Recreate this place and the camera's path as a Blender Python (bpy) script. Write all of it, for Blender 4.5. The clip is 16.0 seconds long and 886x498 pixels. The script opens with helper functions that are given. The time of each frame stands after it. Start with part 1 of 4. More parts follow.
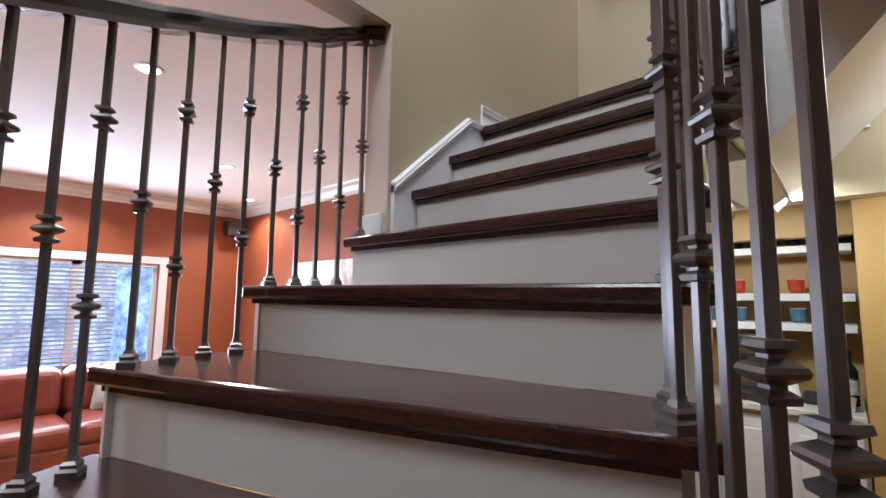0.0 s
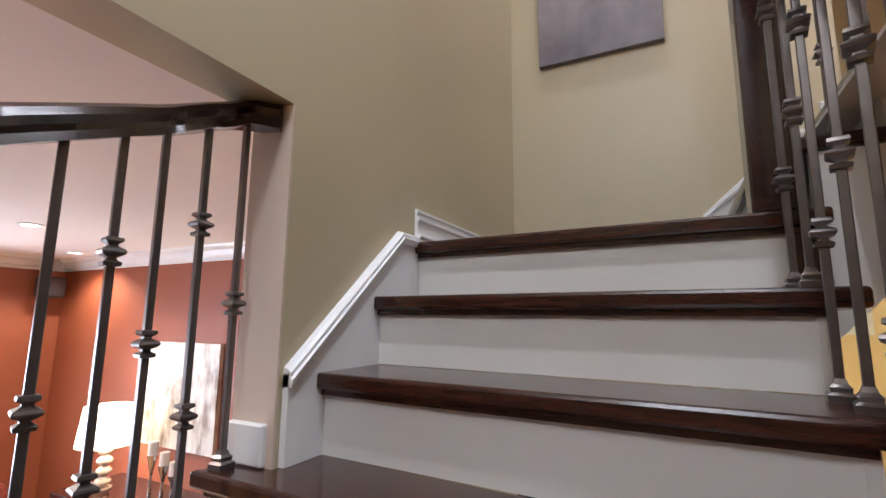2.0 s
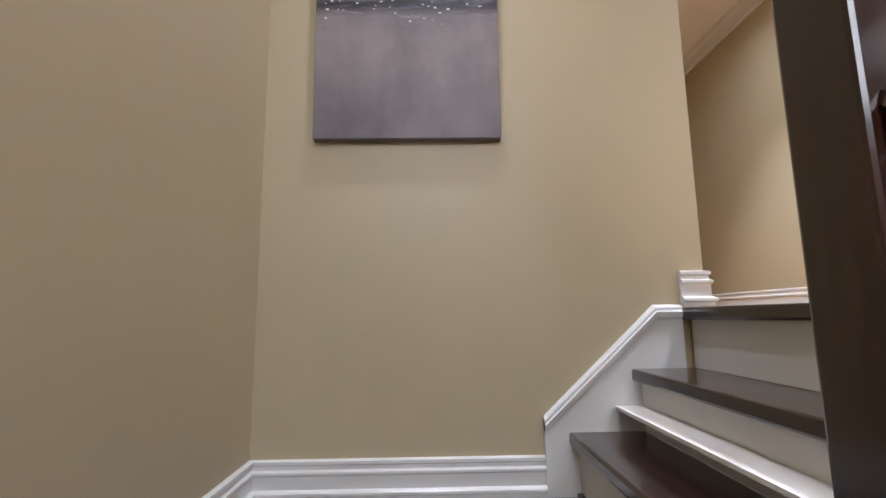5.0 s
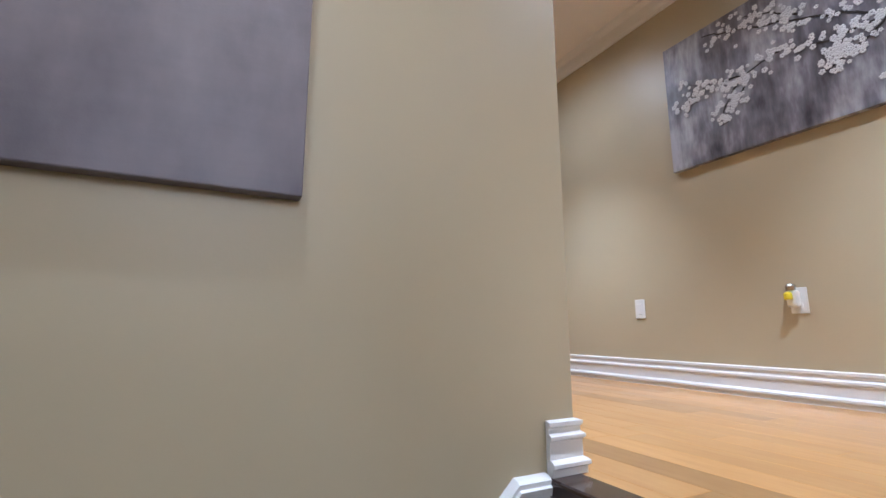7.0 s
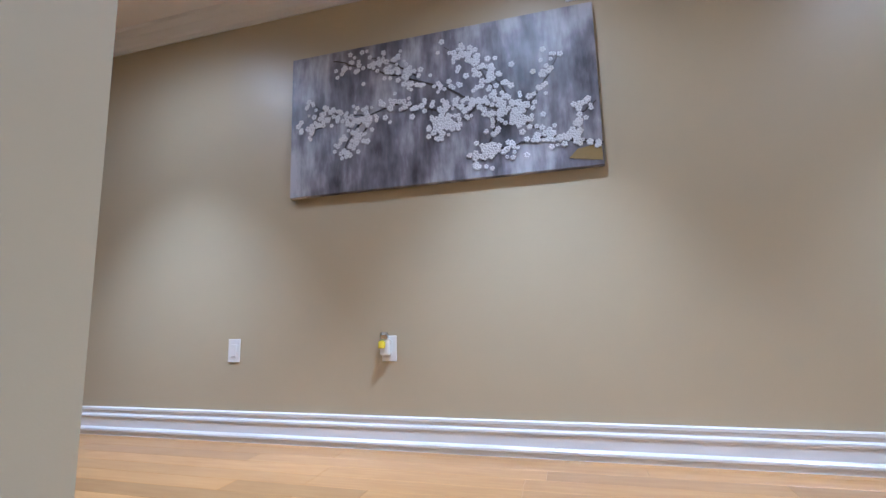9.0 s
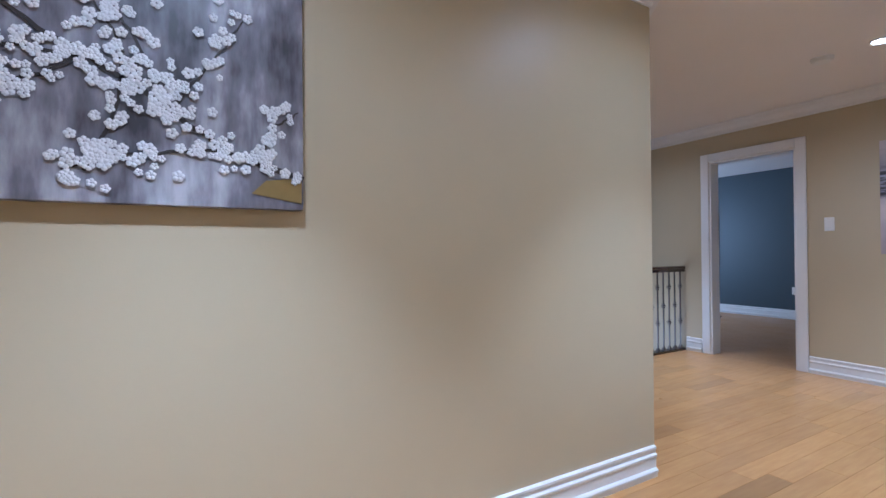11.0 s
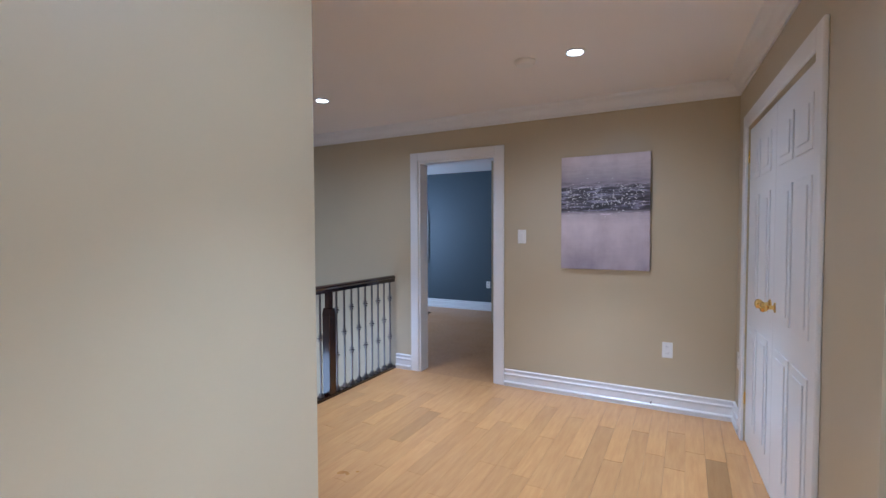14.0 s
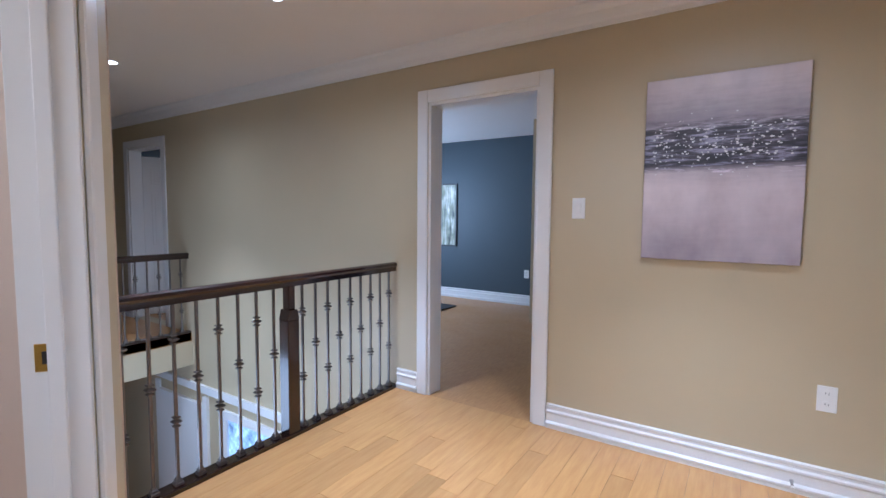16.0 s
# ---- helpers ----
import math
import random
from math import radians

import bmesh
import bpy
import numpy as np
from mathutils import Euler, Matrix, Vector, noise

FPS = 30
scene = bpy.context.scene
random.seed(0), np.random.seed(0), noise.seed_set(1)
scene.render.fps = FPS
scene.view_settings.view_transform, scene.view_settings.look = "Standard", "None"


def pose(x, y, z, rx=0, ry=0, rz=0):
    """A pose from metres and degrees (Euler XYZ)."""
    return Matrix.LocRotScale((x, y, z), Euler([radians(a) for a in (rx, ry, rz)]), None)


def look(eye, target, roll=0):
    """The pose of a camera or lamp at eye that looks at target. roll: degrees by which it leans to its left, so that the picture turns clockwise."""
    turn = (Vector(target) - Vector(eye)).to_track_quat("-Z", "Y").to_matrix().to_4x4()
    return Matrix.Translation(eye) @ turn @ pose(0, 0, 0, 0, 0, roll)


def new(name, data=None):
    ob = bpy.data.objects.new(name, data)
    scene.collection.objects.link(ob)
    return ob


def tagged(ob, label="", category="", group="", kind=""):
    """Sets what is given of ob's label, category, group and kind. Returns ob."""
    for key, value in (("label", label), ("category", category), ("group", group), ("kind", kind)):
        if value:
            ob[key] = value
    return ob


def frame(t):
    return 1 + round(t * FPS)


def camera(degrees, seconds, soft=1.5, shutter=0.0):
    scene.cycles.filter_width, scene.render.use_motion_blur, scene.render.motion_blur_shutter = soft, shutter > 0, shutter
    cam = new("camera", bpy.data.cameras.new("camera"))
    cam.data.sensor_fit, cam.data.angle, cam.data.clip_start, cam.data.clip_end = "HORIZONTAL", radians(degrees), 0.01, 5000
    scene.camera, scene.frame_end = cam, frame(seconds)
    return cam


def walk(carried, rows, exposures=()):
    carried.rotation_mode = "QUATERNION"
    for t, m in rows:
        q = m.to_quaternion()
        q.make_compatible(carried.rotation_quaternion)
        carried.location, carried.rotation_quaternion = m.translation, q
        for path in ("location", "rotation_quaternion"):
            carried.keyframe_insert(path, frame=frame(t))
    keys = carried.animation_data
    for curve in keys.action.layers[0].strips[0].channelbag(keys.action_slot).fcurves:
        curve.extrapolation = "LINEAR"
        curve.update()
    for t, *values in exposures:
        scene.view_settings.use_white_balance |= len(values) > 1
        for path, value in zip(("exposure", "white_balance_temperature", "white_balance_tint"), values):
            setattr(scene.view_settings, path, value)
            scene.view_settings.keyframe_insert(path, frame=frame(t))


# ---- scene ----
cam = camera(87.8, 16.0)

PATH = [
    (0, (1.248, -2.773, -1.361), (-0.059, -1.274, -1.147), 0.7),
    (0.5, (1.105, -2.725, -1.217), (-0.163, -1.198, -0.978), 0.9),
    (1, (0.998, -2.619, -1.062), (-0.217, -1.051, -0.809), 0.9),
    (1.5, (0.867, -2.522, -0.942), (-0.217, -0.862, -0.674), 0.8),
    (2, (0.784, -2.412, -0.823), (-0.111, -0.649, -0.521), 0.5),
    (2.5, (0.735, -2.257, -0.688), (0.034, -0.409, -0.38), 0.4),
    (3, (0.683, -2.081, -0.576), (0.138, -0.182, -0.264), 0.5),
    (3.5, (0.646, -1.914, -0.461), (0.272, 0.023, -0.134), 0.3),
    (4, (0.64, -1.739, -0.319), (0.418, 0.221, 0.011), 0.0),
    (4.2, (0.624, -1.681, -0.266), (0.458, 0.288, 0.039), 0.0),
    (6.3, (0.561, -1.093, 0.242), (1.099, 0.811, 0.539), -0.1),
    (6.5, (0.611, -0.989, 0.234), (1.263, 0.875, 0.555), 0.5),
    (7, (0.66, -0.89, 0.331), (1.563, 0.861, 0.677), -0.1),
    (7.5, (0.692, -0.76, 0.426), (1.88, 0.808, 0.791), -0.5),
    (8, (0.747, -0.689, 0.557), (2.275, 0.557, 0.888), -0.5),
    (8.5, (0.873, -0.641, 0.585), (2.636, 0.249, 0.904), -0.9),
    (9, (1.014, -0.605, 0.596), (2.918, -0.073, 0.896), -1.5),
    (9.5, (1.181, -0.525, 0.613), (3.163, -0.403, 0.852), -0.0),
    (10, (1.361, -0.403, 0.881), (3.324, -0.788, 0.914), -1.0),
    (10.2, (1.415, -0.364, 0.944), (3.339, -0.91, 0.966), -0.8),
    (12.3, (1.923, -0.683, 1.265), (3.301, -2.133, 1.26), -0.3),
    (12.5, (1.948, -0.712, 1.268), (3.246, -2.233, 1.267), -0.1),
    (13, (2.005, -0.919, 1.298), (3.101, -2.591, 1.291), 0.1),
    (13.5, (2.076, -1.201, 1.38), (3.055, -2.945, 1.327), -0.3),
    (14, (2.186, -1.516, 1.382), (3.123, -3.281, 1.31), -0.2),
    (14.5, (2.32, -1.797, 1.36), (3.245, -3.568, 1.285), 0.2),
    (15, (2.441, -2.117, 1.354), (3.36, -3.891, 1.245), -0.0),
    (15.5, (2.56, -2.433, 1.29), (3.528, -4.18, 1.174), 0.4),
    (16, (2.678, -2.742, 1.291), (3.759, -4.419, 1.149), 0.5),
]
walk(cam, [(t, look(eye, target, roll)) for t, eye, target, roll in PATH],
     exposures=((0, -0.05, 5450, 8), (1.5, -0.1, 5650, 9), (3.5, -0.08, 5850, 10), (6.3, -0.2, 5350, 9), (9, -0.35, 4600, 9), (12.3, -0.28, 4550, 8), (14.5, -0.05, 4600, 8), (16, 0.18, 4700, 8)))

# ---------- world, lamps and exposure ----------
world = bpy.data.worlds.new("world")
scene.world = world
world.use_nodes = True
wn = world.node_tree
sky = wn.nodes.new("ShaderNodeTexSky")
sky.sky_type, sky.sun_disc, sky.sun_elevation, sky.sun_rotation = "NISHITA", False, radians(30), radians(200)
wn.links.new(sky.outputs[0], wn.nodes["Background"].inputs[0])
wn.nodes["Background"].inputs[1].default_value = 0.12


def lamp(place, watts, colour, angle=110, size=0.05, blend=0.5, aim=None):
    data = bpy.data.lights.new("downlight_lamp", "SPOT")
    data.energy, data.color, data.spot_size, data.spot_blend, data.shadow_soft_size = watts, colour, radians(angle), blend, size
    ob = new("downlight_lamp", data)
    ob.matrix_world = look(place, aim or (place[0] + 0.001, place[1], place[2] - 1))
    return ob


def point(name, place, watts, colour, size=0.1):
    data = bpy.data.lights.new(name, "POINT")
    data.energy, data.color, data.shadow_soft_size = watts, colour, size
    ob = new(name, data)
    ob.location = place
    return ob


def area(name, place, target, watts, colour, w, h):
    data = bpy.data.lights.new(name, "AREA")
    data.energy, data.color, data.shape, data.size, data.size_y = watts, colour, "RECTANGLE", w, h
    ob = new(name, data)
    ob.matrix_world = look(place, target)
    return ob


WARM = (1.0, 0.84, 0.68)
SOFT = (1.0, 0.975, 0.98)
COOL = (0.84, 0.90, 1.0)
R = 0.19                      # riser
L = -3 * R                    # landing height
XE = 3.12                     # hall wall with the blossom picture
YS = -5.42                    # wall with the bedroom door
XC = 1.865                    # closet front
ZC = 2.453                    # upstairs ceiling
ZL = -0.30                    # living room ceiling
Z0 = -15 * R                  # main floor
XW = -4.38                    # living room window wall
YN = -0.15                    # living room north wall
SKEW = Matrix.Translation((1.865, -5.42, 0)) @ Matrix.Rotation(math.radians(3.3), 4, "Z") @ Matrix.Translation((-1.865, 5.42, 0))   # the closet wall is a little out of square
YCN = -3.10                   # closet block's stairwell face

UP_LIGHTS = ((2.35, 1.45), (2.35, -0.45), (2.40, -2.25), (2.79, -4.34), (4.81, -4.38), (0.58, -0.44), (0.95, -2.35), (6.8, -4.4))
LOW_LIGHTS = ((-1.16, -2.13), (-3.8, -1.91), (-2.53, -1.16), (-3.65, -0.42), (-1.0, -4.2), (-3.2, -4.4))
for px, py in UP_LIGHTS:
    k = 0.76 if py < -4 else 0.34 if py == -0.44 else 0.8 if py == -2.25 else 1.25 if px == 2.35 else 0.9 if px == 0.95 else 1.0
    lamp((px, py, ZC - 0.015), 200 * k, SOFT, 76, 0.03, 0.75)
    lamp((px, py, ZC - 0.018), 66 * k, SOFT, 165, 0.08, 1.0)
for px, py in LOW_LIGHTS:
    lamp((px, py, ZL - 0.015), 95, WARM, 140)
point("table_lamp_bulb", (-2.89, -0.42, -1.6), 14, (1.0, 0.72, 0.42), 0.05)
area("living_window_light", (XW + 0.12, -2.3, -1.5), (0, -2.3, -1.8), 90, COOL, 1.9, 1.1)
# Fill added in mid-foyer towards the south wall; no fixture stands here.
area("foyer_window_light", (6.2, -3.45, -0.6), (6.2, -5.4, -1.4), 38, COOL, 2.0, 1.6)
# Unseen lamp, added to brighten the space round the bar.
area("kitchen_ceiling_light", (1.95, -0.25, -0.36), (1.6, 0.0, -3), 22, (1.0, 0.92, 0.80), 0.8, 0.8)
# Extra glow for worktop and shelves, added under the landing without a fitting.
area("bar_light", (0.85, -0.15, -0.89), (0.85, 0.5, -1.8), 16, (1.0, 0.92, 0.80), 0.7, 0.2)
# Made-up fill high in the stairwell, lifts the landing's west wall and steps.
area("stair_foot_light", (0.6, -4.6, 2.1), (-0.5, -1.4, -0.2), 105, SOFT, 1.6, 1.6)
# The bedroom has no window built; this cool lamp is added to light it.
area("bedroom_window_light", (7.6, -7.4, 1.4), (5.5, -8.0, 1.0), 50, COOL, 1.4, 1.2)
# Warm fill, source unseen, added so the rosy wall shows through the doorway.
area("side_room_light", (4.6, -0.9, 2.2), (4.6, -3.2, 1.0), 42, (1.0, 0.84, 0.72), 1.2, 1.0)
# Weak added lamp behind the far doorway, no fixture built.
area("far_room_light", (8.7, -7.0, 2.2), (8.6, -6.8, 0.0), 10, SOFT, 0.8, 0.8)


# ---------- materials ----------
def base_mat(name, rough, metal=0.0):
    m = bpy.data.materials.new(name)
    m.use_nodes = True
    t = m.node_tree
    b = t.nodes["Principled BSDF"]
    b.inputs["Roughness"].default_value = rough
    b.inputs["Metallic"].default_value = metal
    return m, t, b


def mixed(t, fac, c1, c2):
    n = t.nodes.new("ShaderNodeMix")
    n.data_type = "RGBA"
    for k, v in ((0, fac), (6, c1), (7, c2)):
        if hasattr(v, "links"):
            t.links.new(v, n.inputs[k])
        else:
            n.inputs[k].default_value = v if k == 0 else (*v, 1)
    return n.outputs[2]


def place_of(t, scale=(1, 1, 1), kind="Position"):
    g = t.nodes.new("ShaderNodeNewGeometry" if kind == "Position" else "ShaderNodeTexCoord")
    mp = t.nodes.new("ShaderNodeMapping")
    mp.inputs["Scale"].default_value = scale
    t.links.new(g.outputs[kind], mp.inputs[0])
    return mp.outputs[0]


def grain(t, vec, scale, detail=4.0, rough=0.55):
    n = t.nodes.new("ShaderNodeTexNoise")
    n.inputs["Scale"].default_value, n.inputs["Detail"].default_value, n.inputs["Roughness"].default_value = scale, detail, rough
    t.links.new(vec, n.inputs["Vector"])
    return n.outputs["Fac"]


def ramp(t, fac, stops):
    n = t.nodes.new("ShaderNodeValToRGB")
    e = n.color_ramp.elements
    while len(e) < len(stops):
        e.new(0.5)
    for k, (p, c) in zip(e, stops):
        k.position, k.color = p, (*c, 1) if len(c) == 3 else c
    t.links.new(fac, n.inputs[0])
    return n.outputs[0]


def bump(t, b, height, strength, distance=0.002):
    n = t.nodes.new("ShaderNodeBump")
    n.inputs["Strength"].default_value, n.inputs["Distance"].default_value = strength, distance
    t.links.new(height, n.inputs["Height"])
    t.links.new(n.outputs[0], b.inputs["Normal"])


def paint(name, colour, rough=0.5, vary=0.08, orange=0.25):
    """Roller paint: faint blotches and a fine stipple."""
    m, t, b = base_mat(name, rough)
    big = grain(t, place_of(t), 1.3, 3)
    t.links.new(mixed(t, big, [c * (1 - vary) for c in colour], [min(1, c * (1 + vary)) for c in colour]), b.inputs["Base Color"])
    bump(t, b, grain(t, place_of(t), 160, 2), orange, 0.0006)
    return m


def wood(name, dark, light, rough, along=(1, 1, 1), per_object=0.0, coat=0.0, kind="Position"):
    """Grain stretched along one axis, wide tone shifts, and a tone for each piece."""
    m, t, b = base_mat(name, rough)
    vec = place_of(t, along, kind)
    fac = grain(t, vec, 9, 6, 0.6)
    col = ramp(t, fac, ((0.32, dark), (0.68, light)))
    if per_object:
        oi = t.nodes.new("ShaderNodeObjectInfo")
        tone = ramp(t, oi.outputs["Random"], ((0.0, [1 - per_object * 1.5] * 3), (0.15, [1 - per_object * 0.4] * 3), (0.8, (1.0, 1.0, 1.0)), (1.0, [1 + per_object * 0.5] * 3)))
        mul = t.nodes.new("ShaderNodeMix")
        mul.data_type, mul.blend_type = "RGBA", "MULTIPLY"
        mul.inputs[0].default_value = 1
        t.links.new(col, mul.inputs[6])
        t.links.new(tone, mul.inputs[7])
        col = mul.outputs[2]
    t.links.new(col, b.inputs["Base Color"])
    wear = grain(t, place_of(t), 3.0, 3)
    r = t.nodes.new("ShaderNodeMapRange")
    r.inputs[3].default_value, r.inputs[4].default_value = rough * 0.75, rough * 1.35
    t.links.new(wear, r.inputs[0])
    t.links.new(r.outputs[0], b.inputs["Roughness"])
    b.inputs["Coat Weight"].default_value = coat
    b.inputs["Coat Roughness"].default_value = 0.12
    bump(t, b, fac, 0.12, 0.001)
    return m


def plain(name, colour, rough=0.5, metal=0.0, vary=0.12, scale=14.0, relief=0.1):
    m, t, b = base_mat(name, rough, metal)
    g = grain(t, place_of(t, kind="Object"), scale, 4)
    t.links.new(mixed(t, g, [c * (1 - vary) for c in colour], [min(1, c * (1 + vary)) for c in colour]), b.inputs["Base Color"])
    bump(t, b, g, relief, 0.001)
    return m


def glow(name, colour, strength):
    m, t, b = base_mat(name, 0.5)
    b.inputs["Base Color"].default_value = (0.8, 0.8, 0.8, 1)
    b.inputs["Emission Color"].default_value = (*colour, 1)
    b.inputs["Emission Strength"].default_value = strength
    return m


BEIGE = paint("beige_paint", (0.49, 0.42, 0.28), 0.42)
PINK = paint("rosy_beige_paint", (0.60, 0.49, 0.40), 0.5)
RUST = paint("rust_paint", (0.29, 0.078, 0.03), 0.5)
MUSTARD = paint("mustard_paint", (0.46, 0.30, 0.10), 0.5)
BLUE = paint("slate_blue_paint", (0.055, 0.075, 0.092), 0.5)
CEIL = paint("ceiling_paint", (0.82, 0.79, 0.77), 0.85, 0.03, 0.5)
WHITE = paint("white_trim_paint", (0.76, 0.76, 0.76), 0.28, 0.03, 0.05)
RISER = paint("white_riser_paint", (0.66, 0.64, 0.60), 0.32, 0.10, 0.08)
DARK = wood("dark_stained_wood", (0.012, 0.004, 0.003), (0.060, 0.018, 0.010), 0.2, (1.2, 9, 9), coat=0.3)
DARKY = wood("dark_stained_rail", (0.010, 0.004, 0.003), (0.035, 0.012, 0.008), 0.2, (9, 1.2, 9), coat=0.5)
DARKZ = wood("dark_stained_post", (0.010, 0.004, 0.003), (0.050, 0.017, 0.010), 0.2, (9, 9, 1.0), coat=0.5)
OAK = wood("oak_plank", (0.47, 0.243, 0.081), (0.56, 0.318, 0.117), 0.3, (4.5, 0.45, 3), per_object=0.25, coat=0.3)
OAKF = wood("oak_floor", (0.38, 0.19, 0.065), (0.52, 0.29, 0.11), 0.33, (11, 1.1, 4))
IRON = plain("forged_iron", (0.17, 0.15, 0.14), 0.32, 0.75, 0.25, 30)
BRASS = plain("brass", (0.78, 0.55, 0.16), 0.22, 1.0, 0.06)
CHROME = plain("brushed_steel", (0.55, 0.55, 0.56), 0.22, 1.0, 0.05)
PLASTIC = plain("white_plastic", (0.78, 0.78, 0.76), 0.35, 0.0, 0.02)
BLACK = plain("black_plastic", (0.02, 0.02, 0.022), 0.35, 0.0, 0.2)
LEATHER = plain("oxblood_leather", (0.20, 0.045, 0.03), 0.33, 0.0, 0.35, 9, 0.5)
CUSHION = plain("white_cushion_cloth", (0.70, 0.68, 0.66), 0.9, 0.0, 0.12, 60, 0.4)
CUSHION2 = plain("grey_patterned_cushion", (0.38, 0.34, 0.30), 0.9, 0.0, 0.45, 60, 0.4)
SHADE = glow("lit_lamp_shade", (1.0, 0.78, 0.50), 5.0)
BULB = glow("downlight_lens", (1.0, 0.97, 0.93), 14.0)
CERAMIC = plain("glazed_ceramic", (0.6, 0.5, 0.42), 0.15, 0.0, 0.1)
GLASS = plain("bottle_glass", (0.012, 0.02, 0.012), 0.08, 0.0, 0.2)
REDCUP = plain("red_cup_glaze", (0.45, 0.06, 0.03), 0.25, 0.0, 0.3)
BLUECUP = plain("blue_cup_glaze", (0.08, 0.18, 0.26), 0.25, 0.0, 0.3)
STONE = plain("pale_worktop", (0.62, 0.60, 0.54), 0.2, 0.0, 0.2, 30)
YELLOW = plain("yellow_oil", (0.75, 0.62, 0.03), 0.15, 0.0, 0.1)
LEAF = plain("plant_leaf", (0.10, 0.25, 0.03), 0.5, 0.0, 0.3)
BRANCH = plain("branch_paint", (0.03, 0.022, 0.02), 0.5, 0.0, 0.3)
PETAL = plain("petal_paint", (0.66, 0.66, 0.68), 0.5, 0.0, 0.15, 50, 0.5)
GOLD = plain("ochre_paint", (0.22, 0.15, 0.04), 0.5, 0.0, 0.3)
RUG = plain("dark_rug_pile", (0.03, 0.03, 0.032), 0.95, 0.0, 0.3, 80, 0.6)
SLAT = plain("white_blind_slat", (0.75, 0.76, 0.78), 0.45, 0.0, 0.03)


def backdrop_mat():
    m, t, b = base_mat("outdoor_light", 1.0)
    g = grain(t, place_of(t), 5.0, 6, 0.7)
    c = ramp(t, g, ((0.35, (0.10, 0.14, 0.22)), (0.5, (0.30, 0.40, 0.62)), (0.62, (0.55, 0.68, 0.95))))
    b.inputs["Base Color"].default_value = (0, 0, 0, 1)
    t.links.new(c, b.inputs["Emission Color"])
    b.inputs["Emission Strength"].default_value = 1.7
    return m


def canvas_mat(name, low, mid, high, streak, shimmer=False, dim=1.0):
    """Painted canvas: upright brush streaks over soft clouds; the shimmer one has a dark band with a bright horizon."""
    m, t, b = base_mat(name, 0.45)
    co = t.nodes.new("ShaderNodeTexCoord")
    vec = place_of(t, (streak, streak, 0.8), "Object")
    g = grain(t, vec, 5, 5)
    cloud = grain(t, place_of(t, (1.5, 1.5, 1.5), "Object"), 2.2, 3)
    add = t.nodes.new("ShaderNodeMath")
    add.operation = "ADD"
    t.links.new(g, add.inputs[0])
    t.links.new(cloud, add.inputs[1])
    half = t.nodes.new("ShaderNodeMath")
    half.operation = "MULTIPLY"
    half.inputs[1].default_value = 0.5
    t.links.new(add.outputs[0], half.inputs[0])
    col = ramp(t, half.outputs[0], ((0.38, low), (0.5, mid), (0.62, high)))
    if shimmer:
        sep = t.nodes.new("ShaderNodeSeparateXYZ")
        t.links.new(co.outputs["Generated"], sep.inputs[0])
        band = grain(t, place_of(t, (3, 3, 22), "Object"), 3.0, 5, 0.6)
        wob = t.nodes.new("ShaderNodeMath")
        wob.operation, wob.inputs[1].default_value = "MULTIPLY_ADD", 0.10
        t.links.new(band, wob.inputs[0])
        t.links.new(sep.outputs[2], wob.inputs[2])
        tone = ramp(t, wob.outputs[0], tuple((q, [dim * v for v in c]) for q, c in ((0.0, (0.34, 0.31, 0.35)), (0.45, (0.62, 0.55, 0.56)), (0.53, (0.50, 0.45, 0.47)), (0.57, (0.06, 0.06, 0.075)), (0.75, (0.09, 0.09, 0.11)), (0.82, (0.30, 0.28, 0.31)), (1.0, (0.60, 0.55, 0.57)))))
        lines = ramp(t, band, ((0.42, (0.5, 0.5, 0.5)), (0.53, (1.2, 1.2, 1.2)), (0.62, (4.0, 4.0, 4.2))))
        inband = ramp(t, wob.outputs[0], ((0.53, (0, 0, 0)), (0.57, (1, 1, 1)), (0.76, (1, 1, 1)), (0.81, (0, 0, 0))))
        mul = t.nodes.new("ShaderNodeMix")
        mul.data_type, mul.blend_type = "RGBA", "MULTIPLY"
        t.links.new(inband, mul.inputs[0])
        t.links.new(tone, mul.inputs[6])
        t.links.new(lines, mul.inputs[7])
        soft = t.nodes.new("ShaderNodeMix")
        soft.data_type, soft.blend_type = "RGBA", "SOFT_LIGHT"
        soft.inputs[0].default_value = 0.8
        t.links.new(mul.outputs[2], soft.inputs[6])
        t.links.new(col, soft.inputs[7])
        col = soft.outputs[2]
    t.links.new(col, b.inputs["Base Color"])
    bump(t, b, grain(t, place_of(t, kind="Object"), 260, 2), 0.3, 0.0006)
    return m


CANVAS_BLOSSOM = canvas_mat("blossom_canvas", (0.045, 0.042, 0.05), (0.19, 0.18, 0.21), (0.46, 0.46, 0.50), 3.0)
CANVAS_SHORE = canvas_mat("shore_canvas", (0.25, 0.23, 0.26), (0.45, 0.42, 0.45), (0.62, 0.58, 0.60), 1.5, True)
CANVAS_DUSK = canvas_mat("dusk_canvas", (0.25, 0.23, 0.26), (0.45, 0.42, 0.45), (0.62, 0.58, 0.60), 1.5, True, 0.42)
CANVAS_WARM = canvas_mat("birch_canvas", (0.20, 0.13, 0.09), (0.60, 0.55, 0.50), (0.80, 0.78, 0.74), 3.0)
CANVAS_LEAVES = canvas_mat("leafy_print", (0.02, 0.03, 0.03), (0.25, 0.27, 0.18), (0.75, 0.74, 0.66), 5.0)
OUTDOOR = backdrop_mat()


# ---------- building helpers ----------
def obj(name, bm, material, parent=None):
    me = bpy.data.meshes.new(name)
    bmesh.ops.recalc_face_normals(bm, faces=bm.faces[:])
    bm.to_mesh(me)
    bm.free()
    me.materials.append(material)
    ob = new(name, me)
    if parent:
        ob.parent = parent
    return ob


